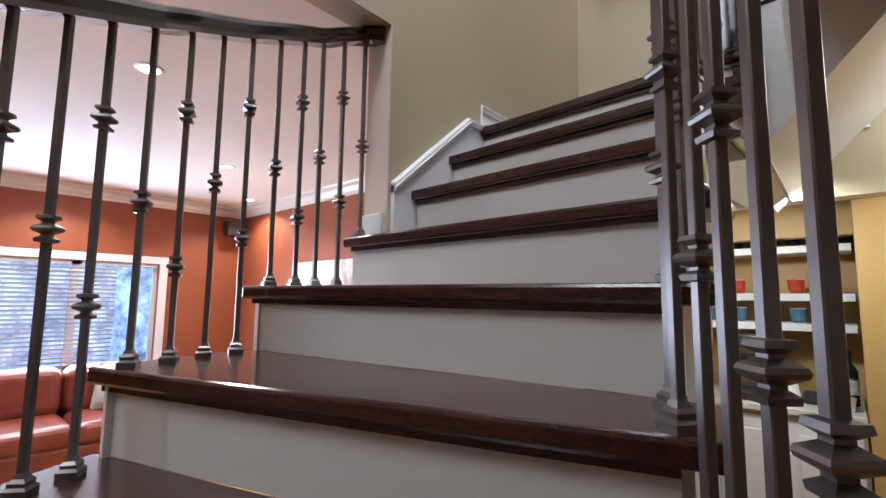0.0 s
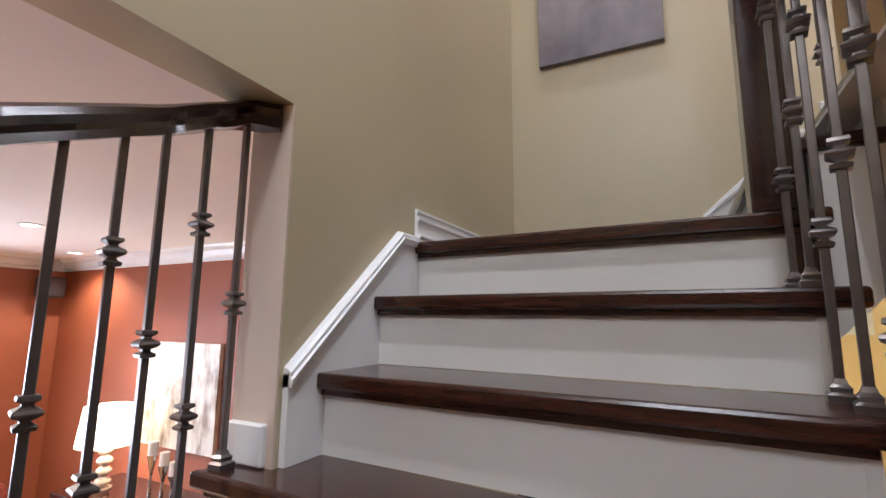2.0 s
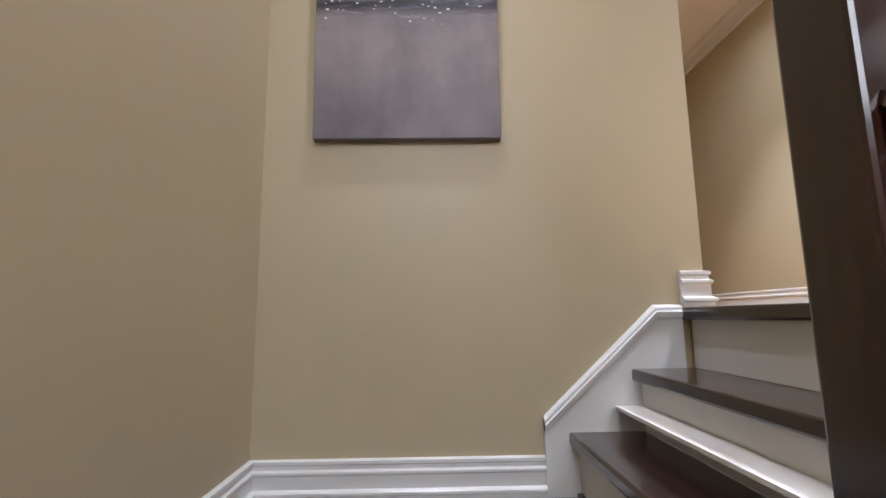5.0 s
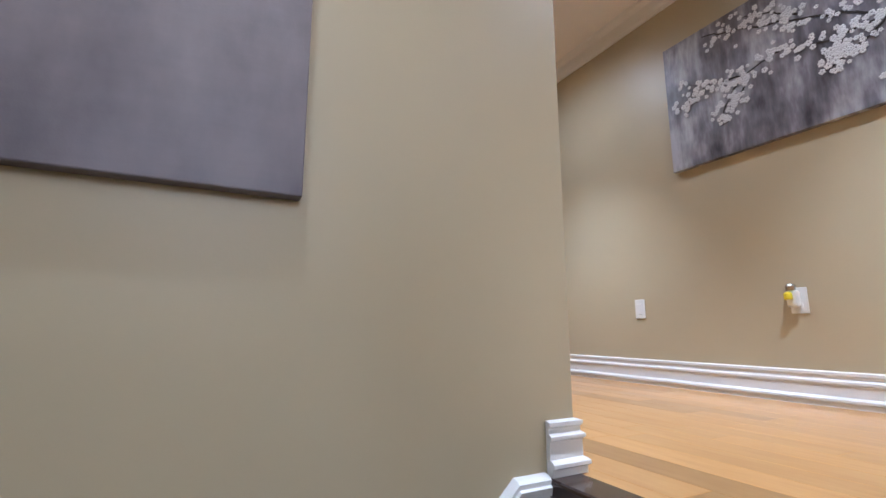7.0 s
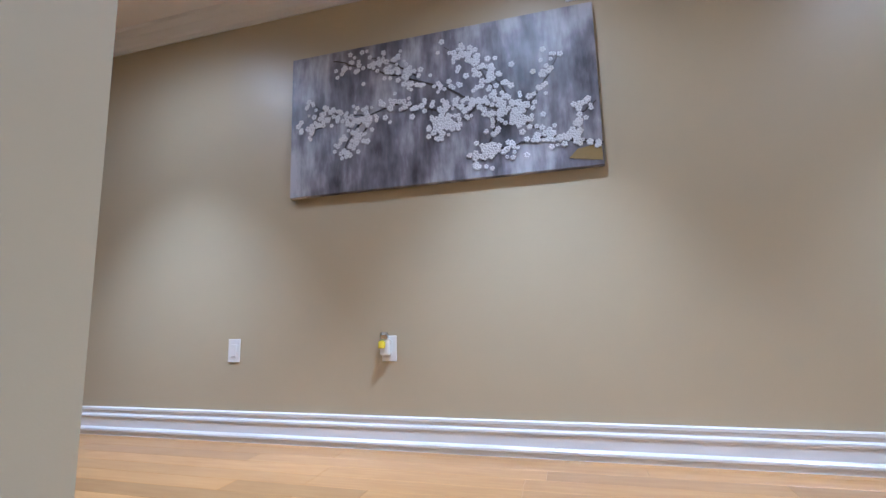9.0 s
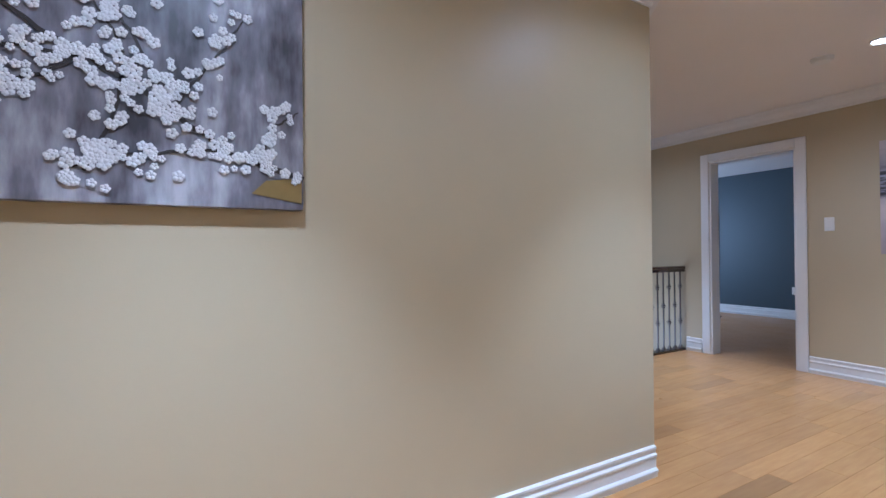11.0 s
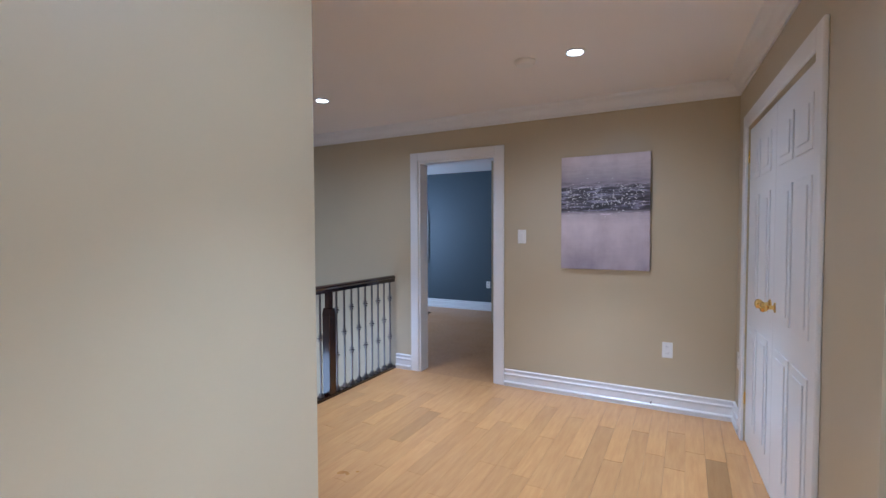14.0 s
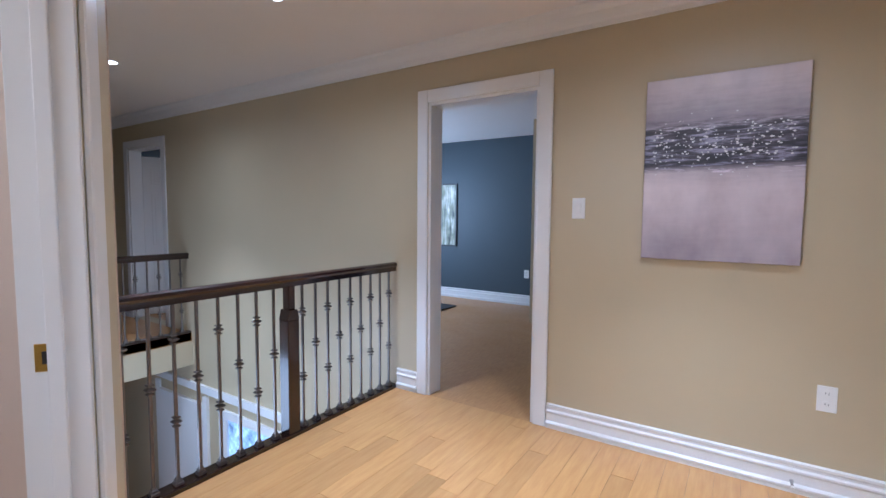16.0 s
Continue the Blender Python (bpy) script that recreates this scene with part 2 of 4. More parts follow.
def part(name, bm, material, parent, label=""):
    return tagged(obj(name, bm, material, parent), label)


def thing(name, label, category, group="", place=(0, 0, 0), rz=0):
    e = new(name)
    e.matrix_basis = pose(*place, 0, 0, rz)
    return tagged(e, label, category, group)


def add_box(bm, a, b):
    lo = [min(p, q) for p, q in zip(a, b)]
    hi = [max(p, q) for p, q in zip(a, b)]
    vs = [bm.verts.new((x, y, z)) for x in (lo[0], hi[0]) for y in (lo[1], hi[1]) for z in (lo[2], hi[2])]
    for q in ((0, 1, 3, 2), (4, 6, 7, 5), (0, 4, 5, 1), (2, 3, 7, 6), (0, 2, 6, 4), (1, 5, 7, 3)):
        bm.faces.new([vs[i] for i in q])
    return vs


def boxes(*pairs, bevel=0.0, seg=1):
    bm = bmesh.new()
    for a, b in pairs:
        add_box(bm, a, b)
    if bevel:
        bmesh.ops.bevel(bm, geom=bm.edges[:], offset=bevel, segments=seg, affect="EDGES", profile=0.5)
    return bm


def box(a, b, bevel=0.0, seg=1):
    return boxes((a, b), bevel=bevel, seg=seg)


def prism(points, axis, lo, hi, bevel=0.0):
    """A flat outline pushed out along an axis from lo to hi. Points are the two other coordinates in x, y, z order."""
    bm = bmesh.new()

    def at(p, d):
        q = list(p)
        q.insert("xyz".index(axis), d)
        return bm.verts.new(q)
    a, b = [at(p, lo) for p in points], [at(p, hi) for p in points]
    bm.faces.new(a)
    bm.faces.new(b[::-1])
    for i in range(len(points)):
        j = (i + 1) % len(points)
        bm.faces.new((a[i], b[i], b[j], a[j]))
    if bevel:
        bmesh.ops.bevel(bm, geom=bm.edges[:], offset=bevel, segments=2, affect="EDGES", profile=0.5)
    return bm


def lathe(profile, sides=20, bm=None, place=(0, 0, 0), turn=0.0):
    """Rings of (radius, height) round an upright axis."""
    bm = bm or bmesh.new()
    rings = []
    for r, z in profile:
        rings.append([bm.verts.new((place[0] + max(r, 1e-4) * math.cos(turn + k * 2 * math.pi / sides), place[1] + max(r, 1e-4) * math.sin(turn + k * 2 * math.pi / sides), place[2] + z)) for k in range(sides)])
    for p, q in zip(rings, rings[1:]):
        for k in range(sides):
            bm.faces.new((p[k], p[(k + 1) % sides], q[(k + 1) % sides], q[k]))
    bm.faces.new(rings[0][::-1])
    bm.faces.new(rings[-1])
    return bm


def sweep(path, profile, bm=None):
    """A closed profile of (side, up) drawn along a path; side points to the right of the way on the plan."""
    bm = bm or bmesh.new()
    pts = [Vector(p) for p in path]
    rings = []
    for i, p in enumerate(pts):
        d1 = (pts[i] - pts[i - 1]) if i else None
        d2 = (pts[i + 1] - pts[i]) if i < len(pts) - 1 else None
        n1, n2 = [Vector((d.y, -d.x, 0)).normalized() if d is not None and d.xy.length > 1e-6 else None for d in (d1, d2)]
        n1, n2 = n1 or n2 or Vector((1, 0, 0)), n2 or n1 or Vector((1, 0, 0))
        mid = (n1 + n2).normalized()
        mid = mid / max(0.35, mid.dot(n1))
        rings.append([bm.verts.new(p + mid * s + Vector((0, 0, u))) for s, u in profile])
    k = len(profile)
    for a, b in zip(rings, rings[1:]):
        for i in range(k):
            bm.faces.new((a[i], a[(i + 1) % k], b[(i + 1) % k], b[i]))
    bm.faces.new(rings[0])
    bm.faces.new(rings[-1][::-1])
    return bm


def structure(name, bm, material, label=""):
    return tagged(obj(name, bm, material), label, kind="structure")


BASE = ((0, 0), (0.020, 0), (0.020, 0.016), (0.026, 0.020), (0.026, 0.028), (0.020, 0.033), (0.013, 0.036), (0.013, 0.074), (0.019, 0.080), (0.019, 0.087), (0.010, 0.093), (0.010, 0.103), (0.015, 0.108), (0.015, 0.117), (0, 0.121))
CROWN = ((0, 0), (0.012, 0), (0.016, 0.022), (0.03, 0.034), (0.05, 0.072), (0.085, 0.092), (0.095, 0.109), (0, 0.109))
RAILP = ((-0.032, -0.008), (-0.022, -0.022), (-0.022, -0.034), (-0.026, -0.05), (0.026, -0.05), (0.022, -0.034), (0.022, -0.022), (0.032, -0.008), (0.028, 0.006), (0.014, 0.014), (-0.014, 0.014), (-0.028, 0.006))


def baseboard(path, z=0.0):
    tall = 1.25 if z == 0.0 else 1.0
    return structure("baseboard", sweep([(x, y, z) for x, y in path], [(a, b * tall) for a, b in BASE]), WHITE, "white moulded baseboard along the foot of a wall")


def crown(path, z=ZC - 0.11):
    return structure("trim", sweep([(x, y, z) for x, y in path], CROWN), WHITE, "white crown moulding under the ceiling")


# ---------- upstairs structure ----------
structure("wall_landing_north", box((-0.13, 0, L - 0.3), (1.47, 0.12, ZC)), BEIGE)
structure("wall_landing_west", boxes(((-0.13, -1.65, Z0), (0, 0, ZC)), ((-0.13, -6.2, ZL - 0.02), (0, -1.65, ZC))), BEIGE)
# Thin added sheet; its rosy colour stands in for the living room's warm light.
structure("wall_end", box((-0.131, -1.656, -1.14), (-0.0005, -1.6503, ZL)), PINK, "landing wall end with warm living room light put in its colour")
structure("wall_hall_east", box((XE, -2.50, 0), (XE + 0.14, 3.2, ZC)), BEIGE)
structure("wall_hall_north", box((-0.13, 3.2, 0), (XE + 3, 3.32, ZC)), BEIGE)
structure("wall_hall_west", box((-0.13, 0.12, 0), (0, 3.2, ZC)), BEIGE)
floor = structure("floor", boxes(((1.41, -1.07, ZL), (XE, 3.2, -0.012)), ((0.0, 0.12, ZL), (1.41, 3.2, -0.012)), ((1.62, YS, ZL), (4.80, -1.07, -0.012)), ((XE, -3.4, ZL), (4.80, 3.2, -0.012))), OAKF, "oak plank floor of the upstairs hall")
structure("floor_side_room", box((4.80, -3.25, ZL), (7.6, 3.2, 0)), OAKF)
structure("floor_bedroom", box((3.6, -9.0, ZL), (9.6, YS - 0.003, -0.002)), OAKF)
structure("trim", box((7.64, YS, ZL - 0.05), (7.659, -3.37, -0.092)), BEIGE, "beige fascia below the far gallery")
structure("floor_far_landing", boxes(((7.66, YS, ZL), (10.6, -3.37, 0)), ((9.6, -9, ZL), (10.6, YS, 0))), OAKF)
structure("ceiling", boxes(((-0.2, -9.2, ZC), (10.8, 3.4, ZC + 0.1))), CEIL)
structure("wall_south", boxes(((0.0, YS - 0.14, ZL), (3.72, YS, ZC)), ((3.72, YS - 0.14, 2.073), (4.53, YS, ZC)), ((4.53, YS - 0.14, Z0), (8.17, YS, ZC)), ((8.17, YS - 0.14, 2.073), (8.97, YS, ZC)), ((8.17, YS - 0.14, Z0), (8.97, YS, 0)), ((8.97, YS - 0.14, Z0), (10.6, YS, ZC))), BEIGE)
structure("wall_closet", boxes(((XC - 0.12, YS, 0), (XC, -5.08, ZC)), ((XC - 0.12, -5.08, 2.05), (XC, -3.66, ZC)), ((XC - 0.12, -3.66, 0), (XC, YCN, ZC)), ((1.2, YCN - 0.12, ZL), (XC - 0.12, YCN, ZC)), ((1.2, YS, 0), (1.26, YCN - 0.12, ZC))), BEIGE).matrix_basis = SKEW
structure("wall_bedroom", boxes(((3.6, -9.12, ZL), (9.6, -9.0, ZC)), ((3.48, -9.0, ZL), (3.6, YS - 0.14, ZC)), ((9.6, -9.0, ZL), (9.72, YS - 0.14, ZC))), BLUE)
structure("wall_far_east", box((10.6, -9.2, Z0), (10.72, 3.3, ZC)), BEIGE)
structure("wall_far_north", box((7.6, -0.6, Z0), (10.6, -0.5, ZC)), BEIGE)
structure("wall_side_room", boxes(((4.25, -3.37, 0), (7.66, -3.22, ZC)), ((4.80, -3.37, Z0), (7.66, -3.22, 0)), ((7.6, -3.22, Z0), (7.72, 3.2, ZC))), PINK)
structure("wall_foyer_west", box((4.72, YS, Z0), (4.80, -3.37, ZL)), BEIGE)

# diagonal wall with the side room's doorway
DIAG = pose(XE + 0.005, -2.495, 0, 0, 0, -38)


def diag(bm):
    bm.transform(DIAG)
    return bm


structure("wall_diagonal", diag(boxes(((0, 0, 0), (0.2, 0.14, ZC)), ((0.2, 0, 2.06), (1.2, 0.14, ZC)), ((1.2, 0, 0), (1.4, 0.14, ZC)))), BEIGE)
structure("trim", diag(boxes(((0.12, -0.018, 0), (0.2, -0.001, 2.14)), ((0.2, -0.018, 2.06), (1.2, -0.001, 2.14)), ((1.2, -0.018, 0), (1.28, -0.001, 2.14)), bevel=0.004)), WHITE, "white door casing round the side room doorway")
structure("door_jamb", diag(boxes(((0.2, 0.0, 0), (0.218, 0.145, 2.06)), ((1.182, 0.0, 0), (1.2, 0.145, 2.06)), ((0.218, 0.0, 2.042), (1.182, 0.145, 2.06)), ((1.17, 0.05, 0), (1.182, 0.085, 2.042)), bevel=0.002)), WHITE, "white door jamb lining with a stop")

baseboard(((XE, 3.2), (XE, -2.495)))
baseboard(((4.53 + 0.09, YS), (4.80, YS))[::-1])
baseboard(((3.63, YS), (XC, YS), (1.851, -5.17))[::1])
baseboard(((1.759, -3.57), (1.732, YCN)))
baseboard(((7.6, -3.22), (4.30, -3.22)))
baseboard(((7.6, -9.0), (3.6, -9.0)))
baseboard(((9.6, YS), (9.06, YS)))
crown(((XE, 3.2), (XE, -2.50), (XE + 1.1, -3.37), (7.66, -3.37)))
crown(((10.6, YS), (XC, YS), (1.731, YCN), (1.2, YCN - 0.03)))
crown(((0, YCN), (0, 0), (1.47, 0), (1.47, 0.12), (0, 0.12), (0, 3.2)))


# ---------- oak planks ----------
def planks():
    rnd = random.Random(4)
    lengths = (0.55, 0.8, 1.05, 1.3)
    shared = {}
    for n in lengths:
        bm = box((0.0004, 0.0004, -0.012), (0.1096, n - 0.0004, 0), 0.0006)
        me = bpy.data.meshes.new("plank")
        bm.to_mesh(me)
        bm.free()
        me.materials.append(OAK)
        shared[n] = me
    count = 0
    rest = bmesh.new()
    for i in range(31):
        x = 1.41 + 0.11 * i
        y, y0 = YS - rnd.random() * 0.5, YS
        top = 2.6 if x < XE - 0.01 else -2.4
        while y < top:
            n = rnd.choice(lengths)
            inside = not (x < 1.61 and y < -1.07)
            if inside and y > YS - 0.02 and y + n < top + 0.8:
                if count < 298 and y < 2.0:
                    p = new("plank", shared[n])
                    p.location = (x, y, 0)
                    p.parent = floor
                    count += 1
                else:
                    add_box(rest, (x + 0.0007, y, -0.012), (x + 0.1093, y + n - 0.001, 0))
            elif y <= YS - 0.02:
                add_box(rest, (x + 0.0007, YS, -0.012), (x + 0.1093, y + n - 0.001, 0))
            y += n
    tagged(part("planks", rest, OAK, floor), kind="stuff")


# ---------- stairs ----------


OUTER = [(-0.10, -1.70), (-0.108, -1.79), (-0.116, -1.875), (-0.093, -1.964), (-0.072, -2.062), (-0.053, -2.162), (-0.02, -2.260), (0.02, -2.355), (0.05, -2.446), (0.10, -2.54), (0.145, -2.618), (0.19, -2.70), (0.245, -2.785)]
INNER = [(1.0, -1.25), (1.008, -1.345), (1.011, -1.434), (1.02, -1.533), (1.024, -1.645), (1.027, -1.745), (1.028, -1.84), (1.033, -1.945), (1.05, -2.04), (1.084, -2.138), (1.13, -2.215), (1.163, -2.27), (1.20, -2.32), (1.238, -2.365)]
# nosing of each step, from the outer end to the inner end
NOSE = [((0.0, -1.107), (1.10, -1.16)), ((0.0, -1.33), (1.08, -1.395)), ((0.0, -1.55), (1.07, -1.60)),
        ((-0.155, -1.736), (1.08, -1.77)), ((-0.123, -2.122), (1.10, -1.965)), ((-0.024, -2.506), (1.15, -2.15)),
        ((0.13, -2.80), (1.27, -2.31)), ((0.34, -3.13), (1.36, -2.44)), ((0.6, -3.28), (1.5, -2.45)), ((0.9, -3.52), (1.66, -2.52))]
stairs = thing("staircase", "staircase with glossy dark wooden treads and white painted risers", "stairs")


def tread(front, back, z, nose=0.03):
    """A board between two lines on the plan, nosing rounded, with a cove strip below."""
    (x0, y0), (x1, y1) = front
    (u0, v0), (u1, v1) = back
    pts = [(x0, y0), (x1, y1), (u1, v1), (u0, v0)]
    bm = prism(pts, "z", z - 0.038, z, 0.008)
    return bm


def towards(a, b, d):
    n = math.hypot(b[0] - a[0], b[1] - a[1])
    return (a[0] + (b[0] - a[0]) * d / n, a[1] + (b[1] - a[1]) * d / n)


def shift(line, d):
    """The line moved to its left (uphill) by d."""
    (x0, y0), (x1, y1) = line
    n = math.hypot(x1 - x0, y1 - y0)
    ox, oy = -(y1 - y0) / n * d, (x1 - x0) / n * d
    return ((x0 + ox, y0 + oy), (x1 + ox, y1 + oy))


for k, line in enumerate(NOSE):
    z = L - k * R
    if k == 0:
        part("landing_board", prism([(0.0, -1.107), (1.10, -1.16), (1.10, -1.0), (1.03, -1.0), (1.03, 0), (0, 0)], "z", z - 0.038, z, 0.008), DARK, stairs, "dark glossy landing boards")
    else:
        back = shift(NOSE[k - 1], 0.035)
        if k == 4:
            back = ((-0.15, -1.70), back[1])
        part("tread", tread(line, back, z), DARK, stairs)
    face = shift(line, 0.03)
    if k > 2:
        face = (towards(face[0], face[1], 0.03), face[1])
    inner = towards(face[1], face[0], 0.06)
    f2 = shift((face[0], inner), 0.018)
    part("riser", prism([face[0], inner, f2[1], f2[0]], "z", z - R + 0.001, z - 0.038), RISER, stairs)
    c2 = shift((face[0], inner), -0.012)
    part("cove_strip", prism([c2[0], c2[1], inner, face[0]], "z", z - 0.052, z - 0.0385), DARK, stairs)
# upper flight
XN = (0.99, 1.20, 1.375)
for k, x in enumerate(XN):
    z = L + (k + 1) * R
    wide = 0.10 if k == 2 else (XN[k + 1] - x + 0.035)
    part("tread", box((x, -1.085, z - 0.038), (x + wide, -0.001, z + (0.002 if k == 2 else 0)), 0.008, 2), DARKY, stairs)
    part("riser", box((x + 0.03, -1.055, z - R + 0.001), (x + 0.048, -0.02, z - 0.038)), RISER, stairs)
part("shoe_strip", box((XN[0] + 0.012, -1.04, L), (XN[0] + 0.03, -0.03, L + 0.018), 0.003), DARKY, stairs, "dark quarter-round strip")
# stringers and undersides
part("stringer", prism([(1.085, L - R - 0.12), (1.085, L - 0.04), (1.085, L + R - 0.04), (1.23, L + R - 0.04), (1.23, L + 2 * R - 0.04), (1.405, L + 2 * R - 0.04), (1.405, -0.04), (1.62, -0.04), (1.62, ZL)], "y", -1.075, -1.056), RISER, stairs, "white painted side of the upper flight")
part("soffit", prism([(1.02, L - R - 0.16), (1.62, ZL), (1.62, ZL + 0.02), (1.02, L - R - 0.13)], "y", -1.02, 0), RISER, stairs, "white plaster underside")
part("landing_soffit", box((0, -1.08, L - 0.30), (1.08, 0, L - 0.27)), RISER, stairs, "white plaster underside")
part("landing_fascia", box((1.05, -1.055, L - 0.30), (1.07, 0, L - 0.04)), RISER, stairs)
for k in range(0, 9):
    p = NOSE[k][1]
    q = NOSE[k + 1][1]
    z = L - k * R
    part("side_panel", prism([(p[0] - 0.075, p[1] + 0.03), (p[0] - 0.055, p[1] + 0.03), (q[0] - 0.055, q[1] + 0.03), (q[0] - 0.075, q[1] + 0.03)], "z", z - R - 0.32, z - R - 0.038), RISER, stairs)
    if k > 2:
        a, b = NOSE[k][0], NOSE[k + 1][0]
        part("side_panel", prism([(a[0] + 0.035, a[1] + 0.03), (a[0] + 0.055, a[1] + 0.03), (b[0] + 0.055, b[1] + 0.03), (b[0] + 0.035, b[1] + 0.03)], "z", z - R - 0.32, z - R - 0.038), RISER, stairs)

# skirt boards with moulded caps
CAP = ((0, -0.03), (0.026, -0.03), (0.030, -0.012), (0.024, -0.008), (0.024, 0.002), (0.016, 0.008), (0, 0.012))
structure("trim", prism([(-1.64, -1.139), (-1.64, -0.945), (-1.19, -0.56), (-1.085, -0.56), (-1.085, -1.139)], "x", 0.001, 0.018), WHITE, "white skirt board beside the lower steps")
structure("trim", sweep([(0.001, -1.085, -0.558), (0.001, -1.19, -0.558), (0.001, -1.64, -0.943)][::1], [(-s, u) for s, u in CAP]), WHITE, "white moulded cap of the skirt board")
structure("trim", prism([(0.915, L), (0.915, L + 0.225), (1.29, 0.0), (1.378, 0.0), (1.378, L)], "y", -0.018, -0.001), WHITE, "white skirt board beside the upper steps")
structure("trim", sweep([(0.915, -0.001, L + 0.225), (1.29, -0.001, 0.0), (1.378, -0.001, 0.0)], CAP), WHITE, "white moulded cap of the skirt board")
baseboard(((0.001, -1.085), (0.001, -0.001), (0.915, -0.001)), L)
baseboard(((1.385, -0.001), (1.471, -0.001), (1.471, 0.12)), 0.002)
structure("trim", box((-0.131, -1.67, -1.138), (-0.02, -1.651, -1.05), 0.004), WHITE, "white block at the wall's foot")


# ---------- balustrades ----------
def knuckle_mesh():
    prof = [(0.010, -0.031), (0.024, -0.029), (0.026, -0.022), (0.013, -0.016), (0.013, -0.012), (0.031, -0.005), (0.034, 0), (0.031, 0.005), (0.013, 0.012), (0.013, 0.016), (0.026, 0.022), (0.024, 0.029), (0.010, 0.031)]
    return lathe([(r * 0.78, z * 0.85) for r, z in prof], 4, turn=math.pi / 4)


def shared_mesh(name, bm, material):
    me = bpy.data.meshes.new(name)
    bmesh.ops.recalc_face_normals(bm, faces=bm.faces[:])
    bm.to_mesh(me)
    bm.free()
    me.materials.append(material)
    return me


KNUCKLE = shared_mesh("knuckle", knuckle_mesh(), IRON)
SHOE = shared_mesh("shoe", lathe([(0.026, 0.0), (0.027, 0.012), (0.019, 0.017), (0.021, 0.024), (0.014, 0.030), (0.011, 0.038)], 4, turn=math.pi / 4), IRON)


def baluster(parent, x, y, z0, z1, double, turn=0.0, lift=0.0):
    """A square iron bar with one or two knuckles and a shoe at its foot."""
    b = part("baluster", box((-0.0068, -0.0068, 0.0), (0.0068, 0.0068, z1 - z0), 0.0015), IRON, parent)
    b.matrix_basis = pose(x, y, z0, 0, 0, turn)
    top = z1 - z0 + 0.035 - lift
    for c in ((0.215, 0.605) if double else (0.42,)):
        k = new("knuckle", KNUCKLE)
        k.parent = b
        k.location = (0, 0, top - c)
    s = new("shoe", SHOE)
    s.parent = b
    return b


def smooth(points, n=4):
    """Catmull-Rom through the points."""
    p = [Vector(q) for q in points]
    p = [2 * p[0] - p[1]] + p + [2 * p[-1] - p[-2]]
    out = []
    for i in range(1, len(p) - 2):
        for j in range(n):
            t = j / n
            out.append(0.5 * ((2 * p[i]) + (p[i + 1] - p[i - 1]) * t + (2 * p[i - 1] - 5 * p[i] + 4 * p[i + 1] - p[i + 2]) * t * t + (3 * p[i] - p[i - 1] - 3 * p[i + 1] + p[i + 2]) * t ** 3))
    out.append(p[-2])
    return out


def run(points):
    s = [0.0]
    for a, b in zip(points, points[1:]):
        s.append(s[-1] + math.hypot(b[0] - a[0], b[1] - a[1]))
    return s


outer_rail = thing("stair_railing", "curved dark wooden handrail with iron balusters beside the living room", "railing")
s_out = run(OUTER)
pts = [(x, y, -0.327 - 0.465 * s) for (x, y), s in zip(OUTER, s_out)]
part("handrail", sweep(smooth([(-0.035, -1.653, -0.335)] + pts), RAILP), DARKY, outer_rail)
OUT_BASE = (3, 4, 4, 4, 4, 5, 5, 5, 5, 6, 6, 6, 6)
for i, ((x, y, z), k) in enumerate(zip(pts, OUT_BASE)):
    baluster(outer_rail, x, y, L - k * R, z - 0.035, i % 2 == 1, -4.0 * i, 0.045)

inner_rail = thing("stair_railing", "dark wooden handrail and forged iron balusters rising to the newel", "railing")
s_in = run(INNER)
pin = [(x, y, 0.08 - 0.80 * s) for (x, y), s in zip(INNER, s_in)]
part("handrail", sweep(smooth([(1.0, -1.136, 0.17)] + pin), RAILP), DARKY, inner_rail)
IN_BASE = (1, 1, 2, 2, 3, 3, 4, 4, 5, 5, 6, 6, 6, 7)
for i, ((x, y, z), k) in enumerate(zip(pin, IN_BASE)):
    baluster(inner_rail, x, y, L - k * R, z - 0.035, i % 2 == 0 or i == 13, -4.0 * i)
part("newel_foot", box((1.022, -1.133, L - R), (1.085, -1.06, L - 0.039), 0.004), DARKZ, inner_rail)
newel = part("newel_post", boxes(((0.955, -1.135, L), (1.045, -1.045, 0.72)), bevel=0.006, seg=2), DARKZ, inner_rail, "square dark-stained newel post")
part("newel_cap", boxes(((0.937, -1.153, 0.721), (1.063, -1.027, 0.75)), bevel=0.008, seg=2), DARKZ, newel)

upper_rail = thing("stair_railing", "stair railing with a dark wooden handrail along the upper steps", "railing")
part("handrail", sweep([(1.046, -1.0, 0.36), (1.44, -1.0, 0.74), (1.53, -1.02, 0.80)], RAILP), DARK, upper_rail)
for i, (x, k) in enumerate(((1.155, 1), (1.245, 2), (1.335, 2), (1.43, 3))):
    baluster(upper_rail, x, -1.0, L + k * R, 0.36 + (x - 1.046) * 0.96 - 0.035, i % 2 == 0)

guard = thing("gallery_railing", "dark gallery railing with iron balusters above the stairwell", "railing")
g0, g1 = Vector((1.645, YCN + 0.03, 0.94)), Vector((1.60, -1.12, 0.95))
part("handrail", sweep([g0, g1], RAILP), DARKY, guard)
part("bottom_rail", sweep([g0 - Vector((0, 0, 0.935)), g1 - Vector((0, 0, 0.935))], ((-0.03, -0.015), (0.03, -0.015), (0.03, 0.015), (-0.03, 0.015))), DARKY, guard)
for i in range(17):
    p = g0.lerp(g1, (i + 0.5) / 17)
    baluster(guard, p.x, p.y, 0.03, 0.915, i % 2 == 0)
